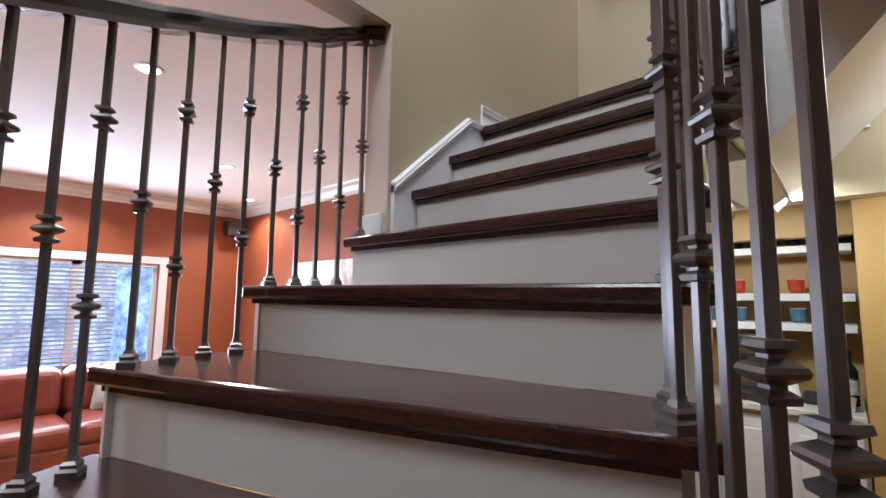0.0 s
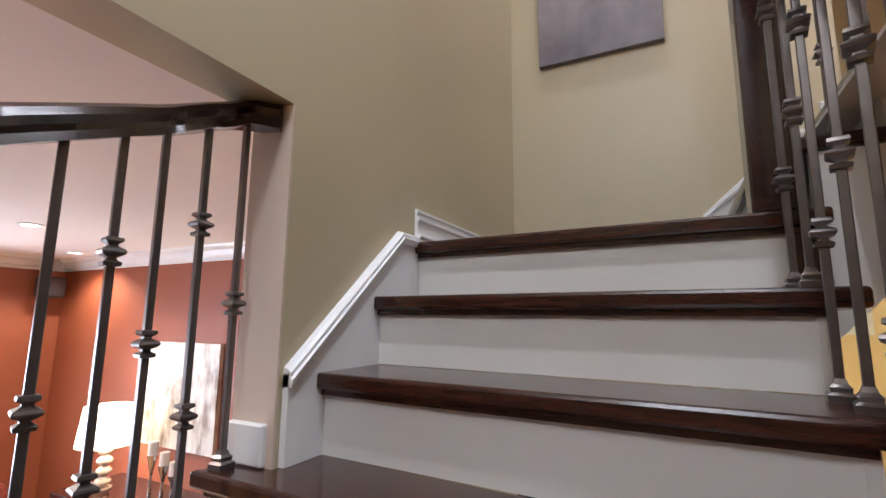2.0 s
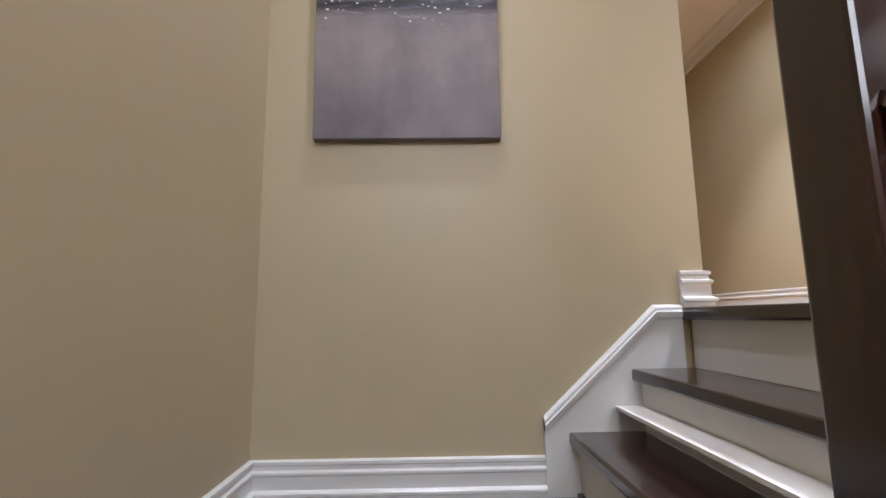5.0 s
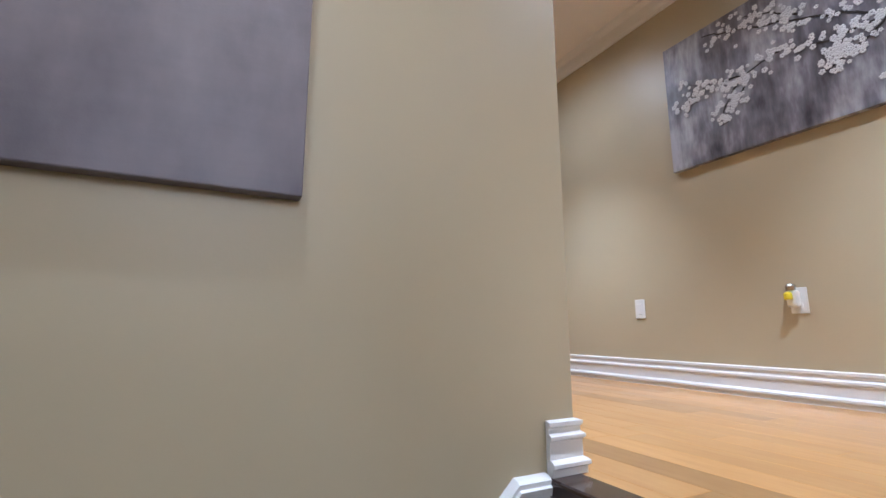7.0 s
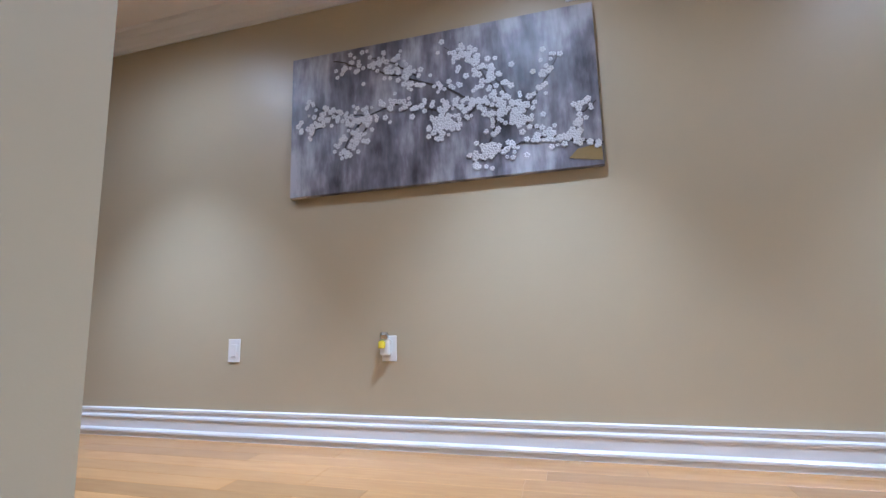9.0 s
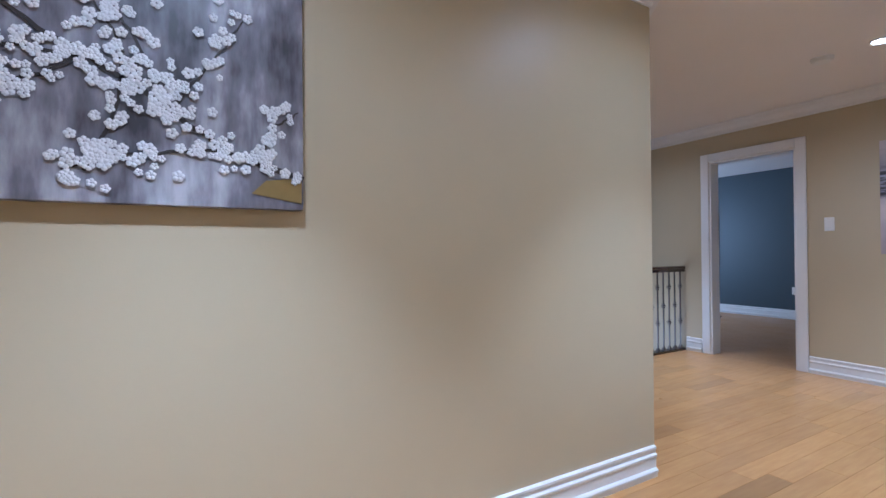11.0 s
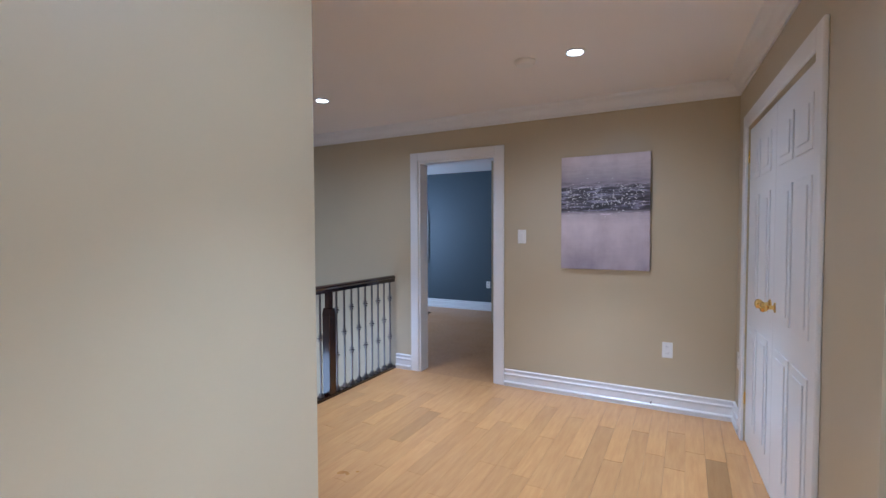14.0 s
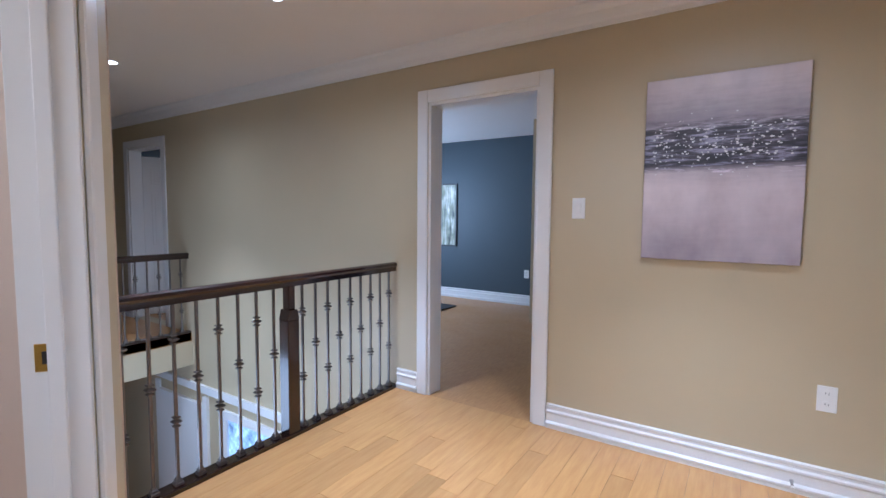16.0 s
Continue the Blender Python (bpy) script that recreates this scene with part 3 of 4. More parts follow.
part("newel_post", boxes(((1.53, -1.12, 0), (1.64, -1.01, 1.05)), bevel=0.006, seg=2), DARKZ, guard, "square dark-stained newel post")

foyer_rail = thing("gallery_railing", "dark gallery railing with iron balusters above the open foyer", "railing")
part("handrail", sweep([(4.84, YS + 0.001, 0.933), (4.84, -3.375, 0.933)], RAILP), DARKY, foyer_rail)
part("bottom_rail", box((4.80, YS + 0.001, -0.02), (4.88, -3.375, 0.025), 0.004), DARKY, foyer_rail)
post = part("newel_post", boxes(((4.80, -4.505, 0.025), (4.88, -4.425, 0.69)), ((4.815, -4.49, 0.75), (4.865, -4.44, 0.885)), bevel=0.004), DARKZ, foyer_rail, "square dark post with a narrowed neck")
part("neck", prism([(-4.505, 0.69), (-4.425, 0.69), (-4.44, 0.75), (-4.49, 0.75)], "x", 4.80, 4.88), DARKZ, post)
for i in range(9):
    baluster(foyer_rail, 4.84, YS + 0.06 + 0.1 * i, 0.025, 0.898, i % 2 == 0)
for i in range(9):
    baluster(foyer_rail, 4.84, -4.36 + 0.108 * i, 0.025, 0.898, i % 2 == 1)
far_rail = thing("gallery_railing", "dark gallery railing with iron balusters across the foyer", "railing")
part("handrail", sweep([(7.70, YS + 0.001, 0.86), (7.70, -3.375, 0.86)], RAILP), DARKY, far_rail)
part("bottom_rail", box((7.66, YS + 0.001, -0.09), (7.74, -3.375, 0.02), 0.004), DARKY, far_rail)
for i in range(18):
    baluster(far_rail, 7.70, YS + 0.08 + 0.11 * i, 0.02, 0.82, i % 2 == 0)


# ---------- doors and casings ----------
def casing(name, x0, x1, top, y, out=1):
    structure("trim", boxes(((x0 - 0.085, y, 0), (x0, y + 0.018 * out, top + 0.085)), ((x1, y, 0), (x1 + 0.085, y + 0.018 * out, top + 0.085)), ((x0, y, top), (x1, y + 0.018 * out, top + 0.085)), bevel=0.004), WHITE, "white moulded door casing round the " + name)
    structure("door_jamb", boxes(((x0, y - 0.141, 0), (x0 + 0.02, y, top)), ((x1 - 0.02, y - 0.141, 0), (x1, y, top)), ((x0 + 0.02, y - 0.141, top - 0.02), (x1 - 0.02, y, top))), WHITE)


casing("bedroom doorway", 3.72, 4.53, 2.073, YS + 0.001)
casing("far doorway", 8.17, 8.97, 2.073, YS + 0.001)


def panel_door(name, label, w, h, t=0.035, panels=((0.12, 0.24, 0.48), (0.56, 0.86, 0.48)), parent=None):
    """A moulded door leaf: slab with raised panels, hinged at its origin, going along +x."""
    d = parent or thing(name, label, "door")
    leaf = part("leaf", box((0, 0, 0.01), (w, t, h), 0.003), WHITE, d)
    half = (w - 0.09 * 3) / 2
    rows = ((0.20, 0.78), (0.90, 1.55), (1.66, h - 0.13))
    for z0, z1 in rows:
        for i in range(2):
            x0 = 0.09 + i * (half + 0.09)
            for y0, y1 in ((-0.006, 0.0), (t, t + 0.006)):
                bm = boxes(((x0, y0, z0), (x0 + half, y1, z1)))
                bmesh.ops.bevel(bm, geom=bm.edges[:], offset=0.0025, affect="EDGES")
                part("panel", bm, WHITE, leaf)
                e = 0.035
                part("panel_field", box((x0 + e, y0 - 0.005 if y0 < 0 else y1, z0 + e), (x0 + half - e, y0 if y0 < 0 else y1 + 0.005, z1 - e), 0.002), WHITE, leaf)
    return d


def lever(parent, x, z, side, y=0.0, kind="knob"):
    h = part("door_handle", lathe([(0.026, 0.0), (0.026, 0.006), (0.011, 0.010), (0.010, 0.030), (0.021, 0.040), (0.026, 0.052), (0.022, 0.064), (0.006, 0.070)], 20), BRASS, parent, "polished brass knob")
    h.matrix_basis = pose(x, y, z, 90, 0, 0) if side < 0 else pose(x, y, z, -90, 0, 0)
    return h


# closet: a pair of leaves in the wall x = XC, facing the hall
closet = thing("closet_door", "pair of closed white panelled closet doors with brass knobs", "door", place=(XC - 0.045, -5.08, 0), rz=90)
closet.matrix_basis = SKEW @ closet.matrix_basis
for i in range(2):
    leaf = part("door", box((0.002 + 0.71 * i, -0.035, 0.012), (0.708 + 0.71 * i, 0.0, 2.035), 0.003), WHITE, closet)
    for z0, z1 in ((0.18, 0.80), (0.95, 1.60), (1.70, 1.92)):
        for j in range(2):
            x0 = 0.71 * i + 0.09 + j * 0.285
            part("panel", boxes(((x0, -0.042, z0), (x0 + 0.235, -0.0352, z1)), bevel=0.003), WHITE, leaf)
            part("panel", boxes(((x0 + 0.035, -0.048, z0 + 0.035), (x0 + 0.20, -0.0422, z1 - 0.035)), bevel=0.003), WHITE, leaf)
    h = part("door_handle", lathe([(0.026, 0.0), (0.026, 0.006), (0.011, 0.010), (0.010, 0.030), (0.021, 0.040), (0.026, 0.052), (0.022, 0.064), (0.006, 0.070)], 20), BRASS, leaf, "polished brass knob")
    h.matrix_basis = pose(0.71 + (0.06 if i else -0.06), -0.035, 1.0, 90, 0, 0)
    for z in (0.25, 1.82):
        part("hinge", lathe([(0.006, 0), (0.006, 0.08)], 8, place=(0.004 if i == 0 else 1.416, -0.04, z)), BRASS, leaf, "small brass hinge")
structure("trim", boxes(((XC, -5.165, 0), (XC + 0.018, -5.08, 2.135)), ((XC, -3.66, 0), (XC + 0.018, -3.575, 2.135)), ((XC, -5.08, 2.05), (XC + 0.018, -3.66, 2.135)), bevel=0.004), WHITE, "white moulded casing round the closet doors").matrix_basis = SKEW

far_door = panel_door("door_far", "white panelled door standing open into the far room", 0.78, 2.0)
far_door.matrix_basis = pose(8.97, YS - 0.15, 0, 0, 0, 248)
lever(far_door, 0.72, 0.98, -1)

strike = thing("strike_plate", "square brass strike plate set in the white door jamb", "door hardware")
strike.matrix_basis = DIAG @ pose(1.181, 0.085, 0.933)
part("plate", box((-0.003, -0.028, -0.035), (0, 0.028, 0.035), 0.001), BRASS, strike)
part("latch_hole", box((-0.0045, -0.012, -0.016), (-0.0031, 0.012, 0.016)), BLACK, strike)


# ---------- pictures ----------
def canvas(name, label, material, w, h, m, depth=0.035):
    """A stretched canvas in its own x and z, facing -y, its back on y = 0."""
    e = thing(name, label, "picture")
    e.matrix_basis = m
    part("canvas", box((-w / 2, -depth, 0), (w / 2, -0.001, h), 0.003, 2), material, e)
    return e


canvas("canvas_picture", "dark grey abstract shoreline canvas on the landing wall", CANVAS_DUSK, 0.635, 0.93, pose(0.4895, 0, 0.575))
canvas("canvas_picture", "grey and mauve abstract shoreline canvas beside the bedroom doorway", CANVAS_SHORE, 0.68, 0.92, pose(2.78, YS, 1.078, 0, 0, 180))
blossom = canvas("canvas_picture", "wide grey canvas of white blossom branches on the hall wall", CANVAS_BLOSSOM, 1.589, 0.790, pose(XE, 0.018, 1.250, 0, 0, -90))


def blossom_art():
    rnd = random.Random(11)
    # branch courses across the canvas, u from 0 to 1 and v from 0 (foot) to 1
    ways = [[(1.0, 0.12), (0.86, 0.20), (0.78, 0.33), (0.66, 0.47), (0.55, 0.60), (0.42, 0.72), (0.28, 0.84), (0.16, 0.93)],
            [(0.66, 0.47), (0.52, 0.47), (0.40, 0.55), (0.28, 0.50), (0.16, 0.55), (0.06, 0.66)],
            [(0.78, 0.33), (0.74, 0.50), (0.70, 0.65), (0.62, 0.78), (0.55, 0.88)],
            [(0.86, 0.20), (0.76, 0.18), (0.68, 0.15), (0.63, 0.10)],
            [(0.66, 0.47), (0.58, 0.36), (0.50, 0.30)],
            [(0.92, 0.16), (0.94, 0.30), (0.99, 0.38)],
            [(0.28, 0.50), (0.22, 0.36), (0.19, 0.26)],
            [(0.78, 0.33), (0.84, 0.52), (0.90, 0.72)],
            [(0.16, 0.55), (0.10, 0.48), (0.04, 0.46)],
            [(0.66, 0.10), (0.70, 0.30), (0.71, 0.50), (0.66, 0.70), (0.60, 0.90)],
            [(0.45, 0.72), (0.38, 0.84), (0.30, 0.90)],
            [(0.30, 0.46), (0.25, 0.34), (0.19, 0.24)],
            [(0.54, 0.46), (0.56, 0.38), (0.50, 0.33)]]
    W, H, y = 1.589, 0.790, -0.0375
    bm = bmesh.new()
    petals = bmesh.new()
    for n, way in enumerate(ways):
        line = [Vector(((u - 0.5) * W, y, v * H)) for u, v in way]
        dense = []
        for a, b in zip(line, line[1:]):
            for j in range(6):
                dense.append(a.lerp(b, j / 6) + Vector((rnd.uniform(-1, 1), 0, rnd.uniform(-1, 1))) * 0.006)
        dense.append(line[-1])
        for i, (a, b) in enumerate(zip(dense, dense[1:])):
            wide = (0.009 if n == 0 else 0.005) * (1 - 0.75 * i / len(dense))
            side = Vector((-(b - a).z, 0, (b - a).x)).normalized() * wide
            vs = [bm.verts.new(p) for p in (a - side, b - side, b + side, a + side)]
            vt = [bm.verts.new(v.co + Vector((0, -0.0015, 0))) for v in vs]
            bm.faces.new(vt)
            for q in range(4):
                bm.faces.new((vs[q], vs[(q + 1) % 4], vt[(q + 1) % 4], vt[q]))
            if rnd.random() < (0.95 if i > 5 or n else 0.4):
                for _ in range(rnd.choice((2, 3, 4))):
                    c = a + Vector((rnd.gauss(0, 0.030), 0, rnd.gauss(0, 0.030)))
                    c.x = max(-W / 2 + 0.02, min(W / 2 - 0.02, c.x))
                    c.z = max(0.02, min(H - 0.02, c.z))
                    r, turn, off = rnd.uniform(0.009, 0.016), rnd.random() * 6, rnd.uniform(0.002, 0.005)
                    for k in range(5):
                        w = turn + k * 1.257
                        pc = c + Vector((math.cos(w), 0, math.sin(w))) * r * 0.62
                        rim = [petals.verts.new(pc + Vector((math.cos(w + q * 1.047) * r * 0.5, -off, math.sin(w + q * 1.047) * r * 0.5))) for q in range(6)]
                        top = petals.verts.new(pc + Vector((0, -off - 0.002, 0)))
                        for q in range(6):
                            petals.faces.new((rim[q], rim[(q + 1) % 6], top))
    tagged(part("painted_branch", bm, BRANCH, blossom, "dark painted branches"), kind="stuff")
    tagged(part("painted_blossoms", petals, PETAL, blossom, "raised white painted blossoms"), kind="stuff")
    part("painted_bark", prism([(0.645, 0.045), (0.788, 0.02), (0.788, 0.10), (0.685, 0.085)], "y", -0.0375, -0.0362), GOLD, blossom, "ochre bark patch")


blossom_art()


def glints(parent, w, h, z0, z1, count, seed):
    """Flecks of silver leaf along the painting's dark band."""
    rnd = random.Random(seed)
    bm = bmesh.new()
    for _ in range(count):
        x, z, r = rnd.uniform(-w / 2 + 0.01, w / 2 - 0.01), rnd.gauss((z0 + z1) / 2, (z1 - z0) / 4), rnd.uniform(0.0016, 0.0048)
        vs = [bm.verts.new((x + r * math.cos(q * 1.047) * 1.5, -0.0365, z + r * math.sin(q * 1.047))) for q in range(6)]
        bm.faces.new(vs)
        t = bm.verts.new((x, -0.038, z))
        for q in range(6):
            bm.faces.new((vs[q], vs[(q + 1) % 6], t))
    tagged(part("silver_flecks", bm, PETAL, parent, "silver flecks"), kind="stuff")


for o in [o for o in bpy.data.objects if o.name.startswith("canvas_picture") and "shoreline" in o.get("label", "")]:
    glints(o, 0.62, 0.92, 0.46, 0.70, 260, 5)

canvas("canvas_picture", "pale canvas of autumn trees on the rust-painted wall above the console", CANVAS_WARM, 0.93, 0.75, pose(-2.545, YN, -1.76))
leafy = canvas("framed_print", "framed leafy print on the slate blue bedroom wall", CANVAS_LEAVES, 0.62, 0.95, pose(6.78, -9.0, 0.835, 0, 0, 180), 0.015)
part("frame", boxes(((-0.33, -0.025, -0.02), (-0.31, -0.001, 0.97)), ((0.31, -0.025, -0.02), (0.33, -0.001, 0.97)), ((-0.31, -0.025, -0.02), (0.31, -0.001, 0)), ((-0.31, -0.025, 0.95), (0.31, -0.001, 0.97))), BLACK, leafy, "thin black frame")


# ---------- plates, sensors, downlights ----------
def plate(name, label, m, kind):
    e = thing(name, label, "outlet" if kind == "outlet" else "switch")
    e.matrix_basis = m
    p = part("cover_plate", box((-0.037, -0.006, -0.06), (0.037, -0.0005, 0.06), 0.002), PLASTIC, e)
    if kind == "outlet":
        for z in (-0.026, 0.026):
            s = part("socket", lathe([(0.0165, 0), (0.0165, 0.002)], 16), PLASTIC, p)
            s.matrix_basis = pose(0, -0.006, z, 90)
            for x in (-0.006, 0.006):
                part("slot", box((x - 0.001, -0.0085, z - 0.004), (x + 0.001, -0.0081, z + 0.006)), BLACK, p)
    else:
        part("rocker", box((-0.016, -0.0105, -0.032), (0.016, -0.006, 0.032), 0.002), PLASTIC, e)
    return e


WEST = -90
plate("wall_outlet", "white decorator outlet low on the beige hall wall", pose(XE, 1.149, 0.458, 0, 0, WEST), "switch")
plate("wall_outlet", "white outlet with an air freshener on the hall wall", pose(XE, 0.262, 0.463, 0, 0, WEST), "outlet")
plate("light_switch", "white light switch beside the bedroom doorway", pose(3.47, YS, 1.343, 0, 0, 180), "switch")
plate("wall_outlet", "white outlet low on the beige wall below the canvas", pose(2.31, YS, 0.473, 0, 0, 180), "outlet")
plate("wall_outlet", "white outlet beside the closet doors", pose(1.857, -5.27, 0.483, 0, 0, 93.3), "outlet")
plate("light_switch", "white dimmer switch on the rosy side room wall", pose(4.52, -3.22, 1.323, 0, 0, 180), "switch")
plate("wall_outlet", "white outlet on the slate blue bedroom wall", pose(5.26, -9.0, 0.46, 0, 0, 180), "outlet")

fresh = thing("air_freshener", "plug-in air freshener with yellow oil in the outlet", "air freshener")
fresh.matrix_basis = pose(XE, 0.274, 0.478, 0, 0, WEST)
part("body", boxes(((-0.024, -0.04, -0.045), (0.024, -0.009, 0.03)), bevel=0.008, seg=2), PLASTIC, fresh)
part("oil_bottle", lathe([(0.014, -0.012), (0.017, -0.006), (0.017, 0.016), (0.008, 0.024)], 14, place=(-0.008, -0.052, 0)), YELLOW, fresh, "small bottle of yellow oil")
part("vent", lathe([(0.018, 0.031), (0.022, 0.05), (0.016, 0.062)], 14, place=(-0.004, -0.03, 0)), CHROME, fresh)


def downlight(x, y, z, group):
    e = thing("downlight", "round recessed downlight, lit, set in the ceiling", "downlight", group, (x, y, z))
    part("trim_ring", lathe([(0.062, 0.0), (0.064, -0.004), (0.048, -0.008), (0.046, -0.004), (0.062, -0.001)], 28), PLASTIC, e)
    part("lens", lathe([(0.044, -0.003), (0.044, -0.0055)], 24), BULB, e, "glowing lens")
    return e


for px, py in UP_LIGHTS:
    downlight(px, py, ZC, "downlights of the upstairs ceiling")
for px, py in LOW_LIGHTS:
    downlight(px, py, ZL, "downlights of the living room ceiling")
smoke = thing("smoke_detector", "flat white round smoke detector on the hall ceiling", "smoke detector", place=(3.10, -4.34, ZC))
part("body", lathe([(0.066, 0), (0.066, -0.012), (0.052, -0.028), (0.03, -0.03)], 28), PLASTIC, smoke)
part("vent_ring", lathe([(0.058, -0.013), (0.060, -0.017)], 28), PLASTIC, smoke)

stop = thing("door_stop", "small spring door stop on the baseboard", "door stop")
stop.matrix_basis = pose(2.42, YS + 0.018, 0.055, -90)
part("spring", lathe([(0.010, 0), (0.007, 0.006)] + [(0.005 + 0.0015 * (i % 2), 0.008 + 0.004 * i) for i in range(13)], 10), CHROME, stop)
part("tip", lathe([(0.008, 0.060), (0.009, 0.066), (0.006, 0.074)], 10), PLASTIC, stop)

grille = thing("air_vent", "white return air grille high on the hall wall", "vent")
grille.matrix_basis = pose(XE, -0.86, 2.085, 0, 0, WEST)
part("frame", boxes(((-0.2, -0.008, 0), (0.2, -0.0005, 0.02)), ((-0.2, -0.008, 0.18), (0.2, -0.0005, 0.20)), ((-0.2, -0.008, 0.02), (-0.18, -0.0005, 0.18)), ((0.18, -0.008, 0.02), (0.2, -0.0005, 0.18))), WHITE, grille)
for i in range(10):
    part("slat", box((-0.18, -0.006, 0.024 + i * 0.016), (0.18, -0.001, 0.033 + i * 0.016)), WHITE, grille)
rug = thing("bedroom_rug", "dark shaggy rug on the bedroom floor", "rug", place=(6.9, -8.0, 0))
part("pile", box((-0.85, -0.35, 0.0), (0.85, 0.6, 0.02), 0.008), RUG, rug)

# ---------- living room ----------
structure("floor_main", box((XW - 0.2, -8, Z0 - 0.1), (10.8, 3, Z0)), OAKF, "oak floor of the main storey")
structure("wall_living_west", boxes(((XW - 0.14, -8, Z0), (XW, -2.89, ZL)), ((XW - 0.14, -1.02, Z0), (XW, YN + 0.1, ZL)), ((XW - 0.14, -2.89, Z0), (XW, -1.02, -2.16)), ((XW - 0.14, -2.89, -1.03), (XW, -1.02, ZL))), RUST)
structure("wall_living_north", box((XW, YN, Z0), (-0.13, YN + 0.1, ZL)), RUST)
structure("wall_living_south", boxes(((XW, -8.1, Z0), (4.8, -8, ZC)), ((-0.13, -8.0, ZL), (0, -6.2, ZC))), BEIGE)
structure("ceiling_living", box((XW - 0.14, -8, ZL), (-0.13, YN + 0.1, ZL + 0.1)), CEIL)
crown(((XW, -8), (XW, YN), (-0.13, YN)), ZL - 0.11)
baseboard(((XW, -8), (XW, YN), (-0.13, YN)), Z0)


def living_window():
    w = structure("window_1", boxes(((XW, -2.97, -2.24), (XW + 0.02, -2.89, -0.95)), ((XW, -1.02, -2.24), (XW + 0.02, -0.94, -0.95)), ((XW, -2.89, -1.03), (XW + 0.02, -1.02, -0.95)), ((XW, -2.89, -2.24), (XW + 0.04, -1.02, -2.16)), bevel=0.004), WHITE, "wide white-framed window with lowered blinds")
    part("window_frame", boxes(((XW - 0.09, -2.89, -2.16), (XW - 0.05, -2.85, -1.03)), ((XW - 0.09, -1.06, -2.16), (XW - 0.05, -1.02, -1.03)), ((XW - 0.09, -1.77, -2.16), (XW - 0.05, -1.70, -1.03)), ((XW - 0.09, -2.85, -1.07), (XW - 0.05, -1.06, -1.03)), ((XW - 0.09, -2.85, -2.16), (XW - 0.05, -1.06, -2.06))), WHITE, w)
    bm = box((-0.001, 0, -0.022), (0.001, 1.10, 0.022))
    me = shared_mesh("blind_slat", bm, SLAT)
    bm = box((-0.001, 0, -0.022), (0.001, 0.66, 0.022))
    me2 = shared_mesh("blind_slat", bm, SLAT)
    blind = thing("window_blind", "white horizontal slat blind lowered over the window", "blind")
    blind2 = thing("window_blind", "narrow white horizontal slat blind lowered over the window", "blind")
    for i in range(26):
        for mesh, par, y in ((me, blind, -2.88), (me2, blind2, -2.06)):
            s = new("slat", mesh)
            s.matrix_basis = pose(XW - 0.025, y, -2.13 + 0.041 * i, 0, 62, 0)
            s.parent = par
    for par, y0, y1 in ((blind, -2.88, -1.78), (blind2, -1.70, -1.04)):
        part("head_rail", box((XW - 0.045, y0, -1.065), (XW - 0.005, y1, -1.035)), SLAT, par)
    structure("backdrop", box((XW - 0.9, -4.6, -3.0), (XW - 0.88, 0.2, 0.2)), OUTDOOR)


living_window()


def soft_box(a, b, r=0.07):
    return box(a, b, r, 4)


sofa = thing("sectional_sofa", "oxblood leather sectional sofa under the window", "sofa")
part("base", soft_box((-4.30, -3.38, Z0 + 0.06), (-3.42, -0.73, Z0 + 0.30), 0.04), LEATHER, sofa)
for i in range(3):
    part("seat_cushion", soft_box((-4.05, -3.13 + 0.66 * i, Z0 + 0.28), (-3.40, -2.48 + 0.66 * i, Z0 + 0.46)), LEATHER, sofa)
    part("back_cushion", soft_box((-4.26, -3.13 + 0.66 * i, Z0 + 0.42), (-3.98, -2.48 + 0.66 * i, Z0 + 0.84), 0.09), LEATHER, sofa)
part("backrest", soft_box((-4.34, -3.38, Z0 + 0.06), (-4.18, -0.68, Z0 + 0.76)), LEATHER, sofa)
part("corner_back", soft_box((-4.30, -1.14, Z0 + 0.30), (-3.60, -0.60, Z0 + 0.84), 0.14), LEATHER, sofa)
part("arm", soft_box((-3.72, -1.14, Z0 + 0.06), (-3.02, -0.76, Z0 + 0.62), 0.12), LEATHER, sofa)
part("chaise_seat", soft_box((-3.98, -1.20, Z0 + 0.06), (-2.98, -1.08, Z0 + 0.46), 0.05), LEATHER, sofa)
for i, (x, y, rz, m, lab) in enumerate(((-3.86, -1.42, 60, CUSHION2, "patterned grey cushion"), (-3.72, -1.30, 35, CUSHION, "plain white cushion"), (-3.55, -1.33, 20, CUSHION, "plain white cushion"))):
    c = thing("throw_cushion", lab + " propped in the sofa corner", "cushion")
    bm = bmesh.new()
    bmesh.ops.create_grid(bm, x_segments=8, y_segments=8, size=0.21)
    up = bmesh.ops.duplicate(bm, geom=bm.faces[:])
    half = [v for v in up["geom"] if isinstance(v, bmesh.types.BMVert)]
    for v in bm.verts:
        bulge = 0.075 * max(0.0, (1 - (v.co.x / 0.21) ** 2) * (1 - (v.co.y / 0.21) ** 2)) ** 0.5
        v.co.z = bulge if v in half else -bulge
    bmesh.ops.remove_doubles(bm, verts=bm.verts[:], dist=0.0005)
    part("pillow", bm, m, c)
    c.matrix_basis = pose(x, y, Z0 + 0.66, 68, 0, rz)

console = thing("console_table", "dark wooden console table against the rust wall", "table")
part("top", box((-3.13, -0.62, -2.05), (-1.98, YN - 0.001, -2.015), 0.004), DARK, console)
part("front", box((-3.07, -0.59, -2.62), (-2.04, -0.565, -2.05)), DARK, console)
for x in (-3.10, -2.05):
    for y in (-0.6, -0.22):
        part("leg", box((x, y, Z0), (x + 0.05, y + 0.05, -2.05)), DARK, console)
part("side", box((-3.10, -0.55, -2.62), (-3.08, -0.22, -2.05)), DARK, console)
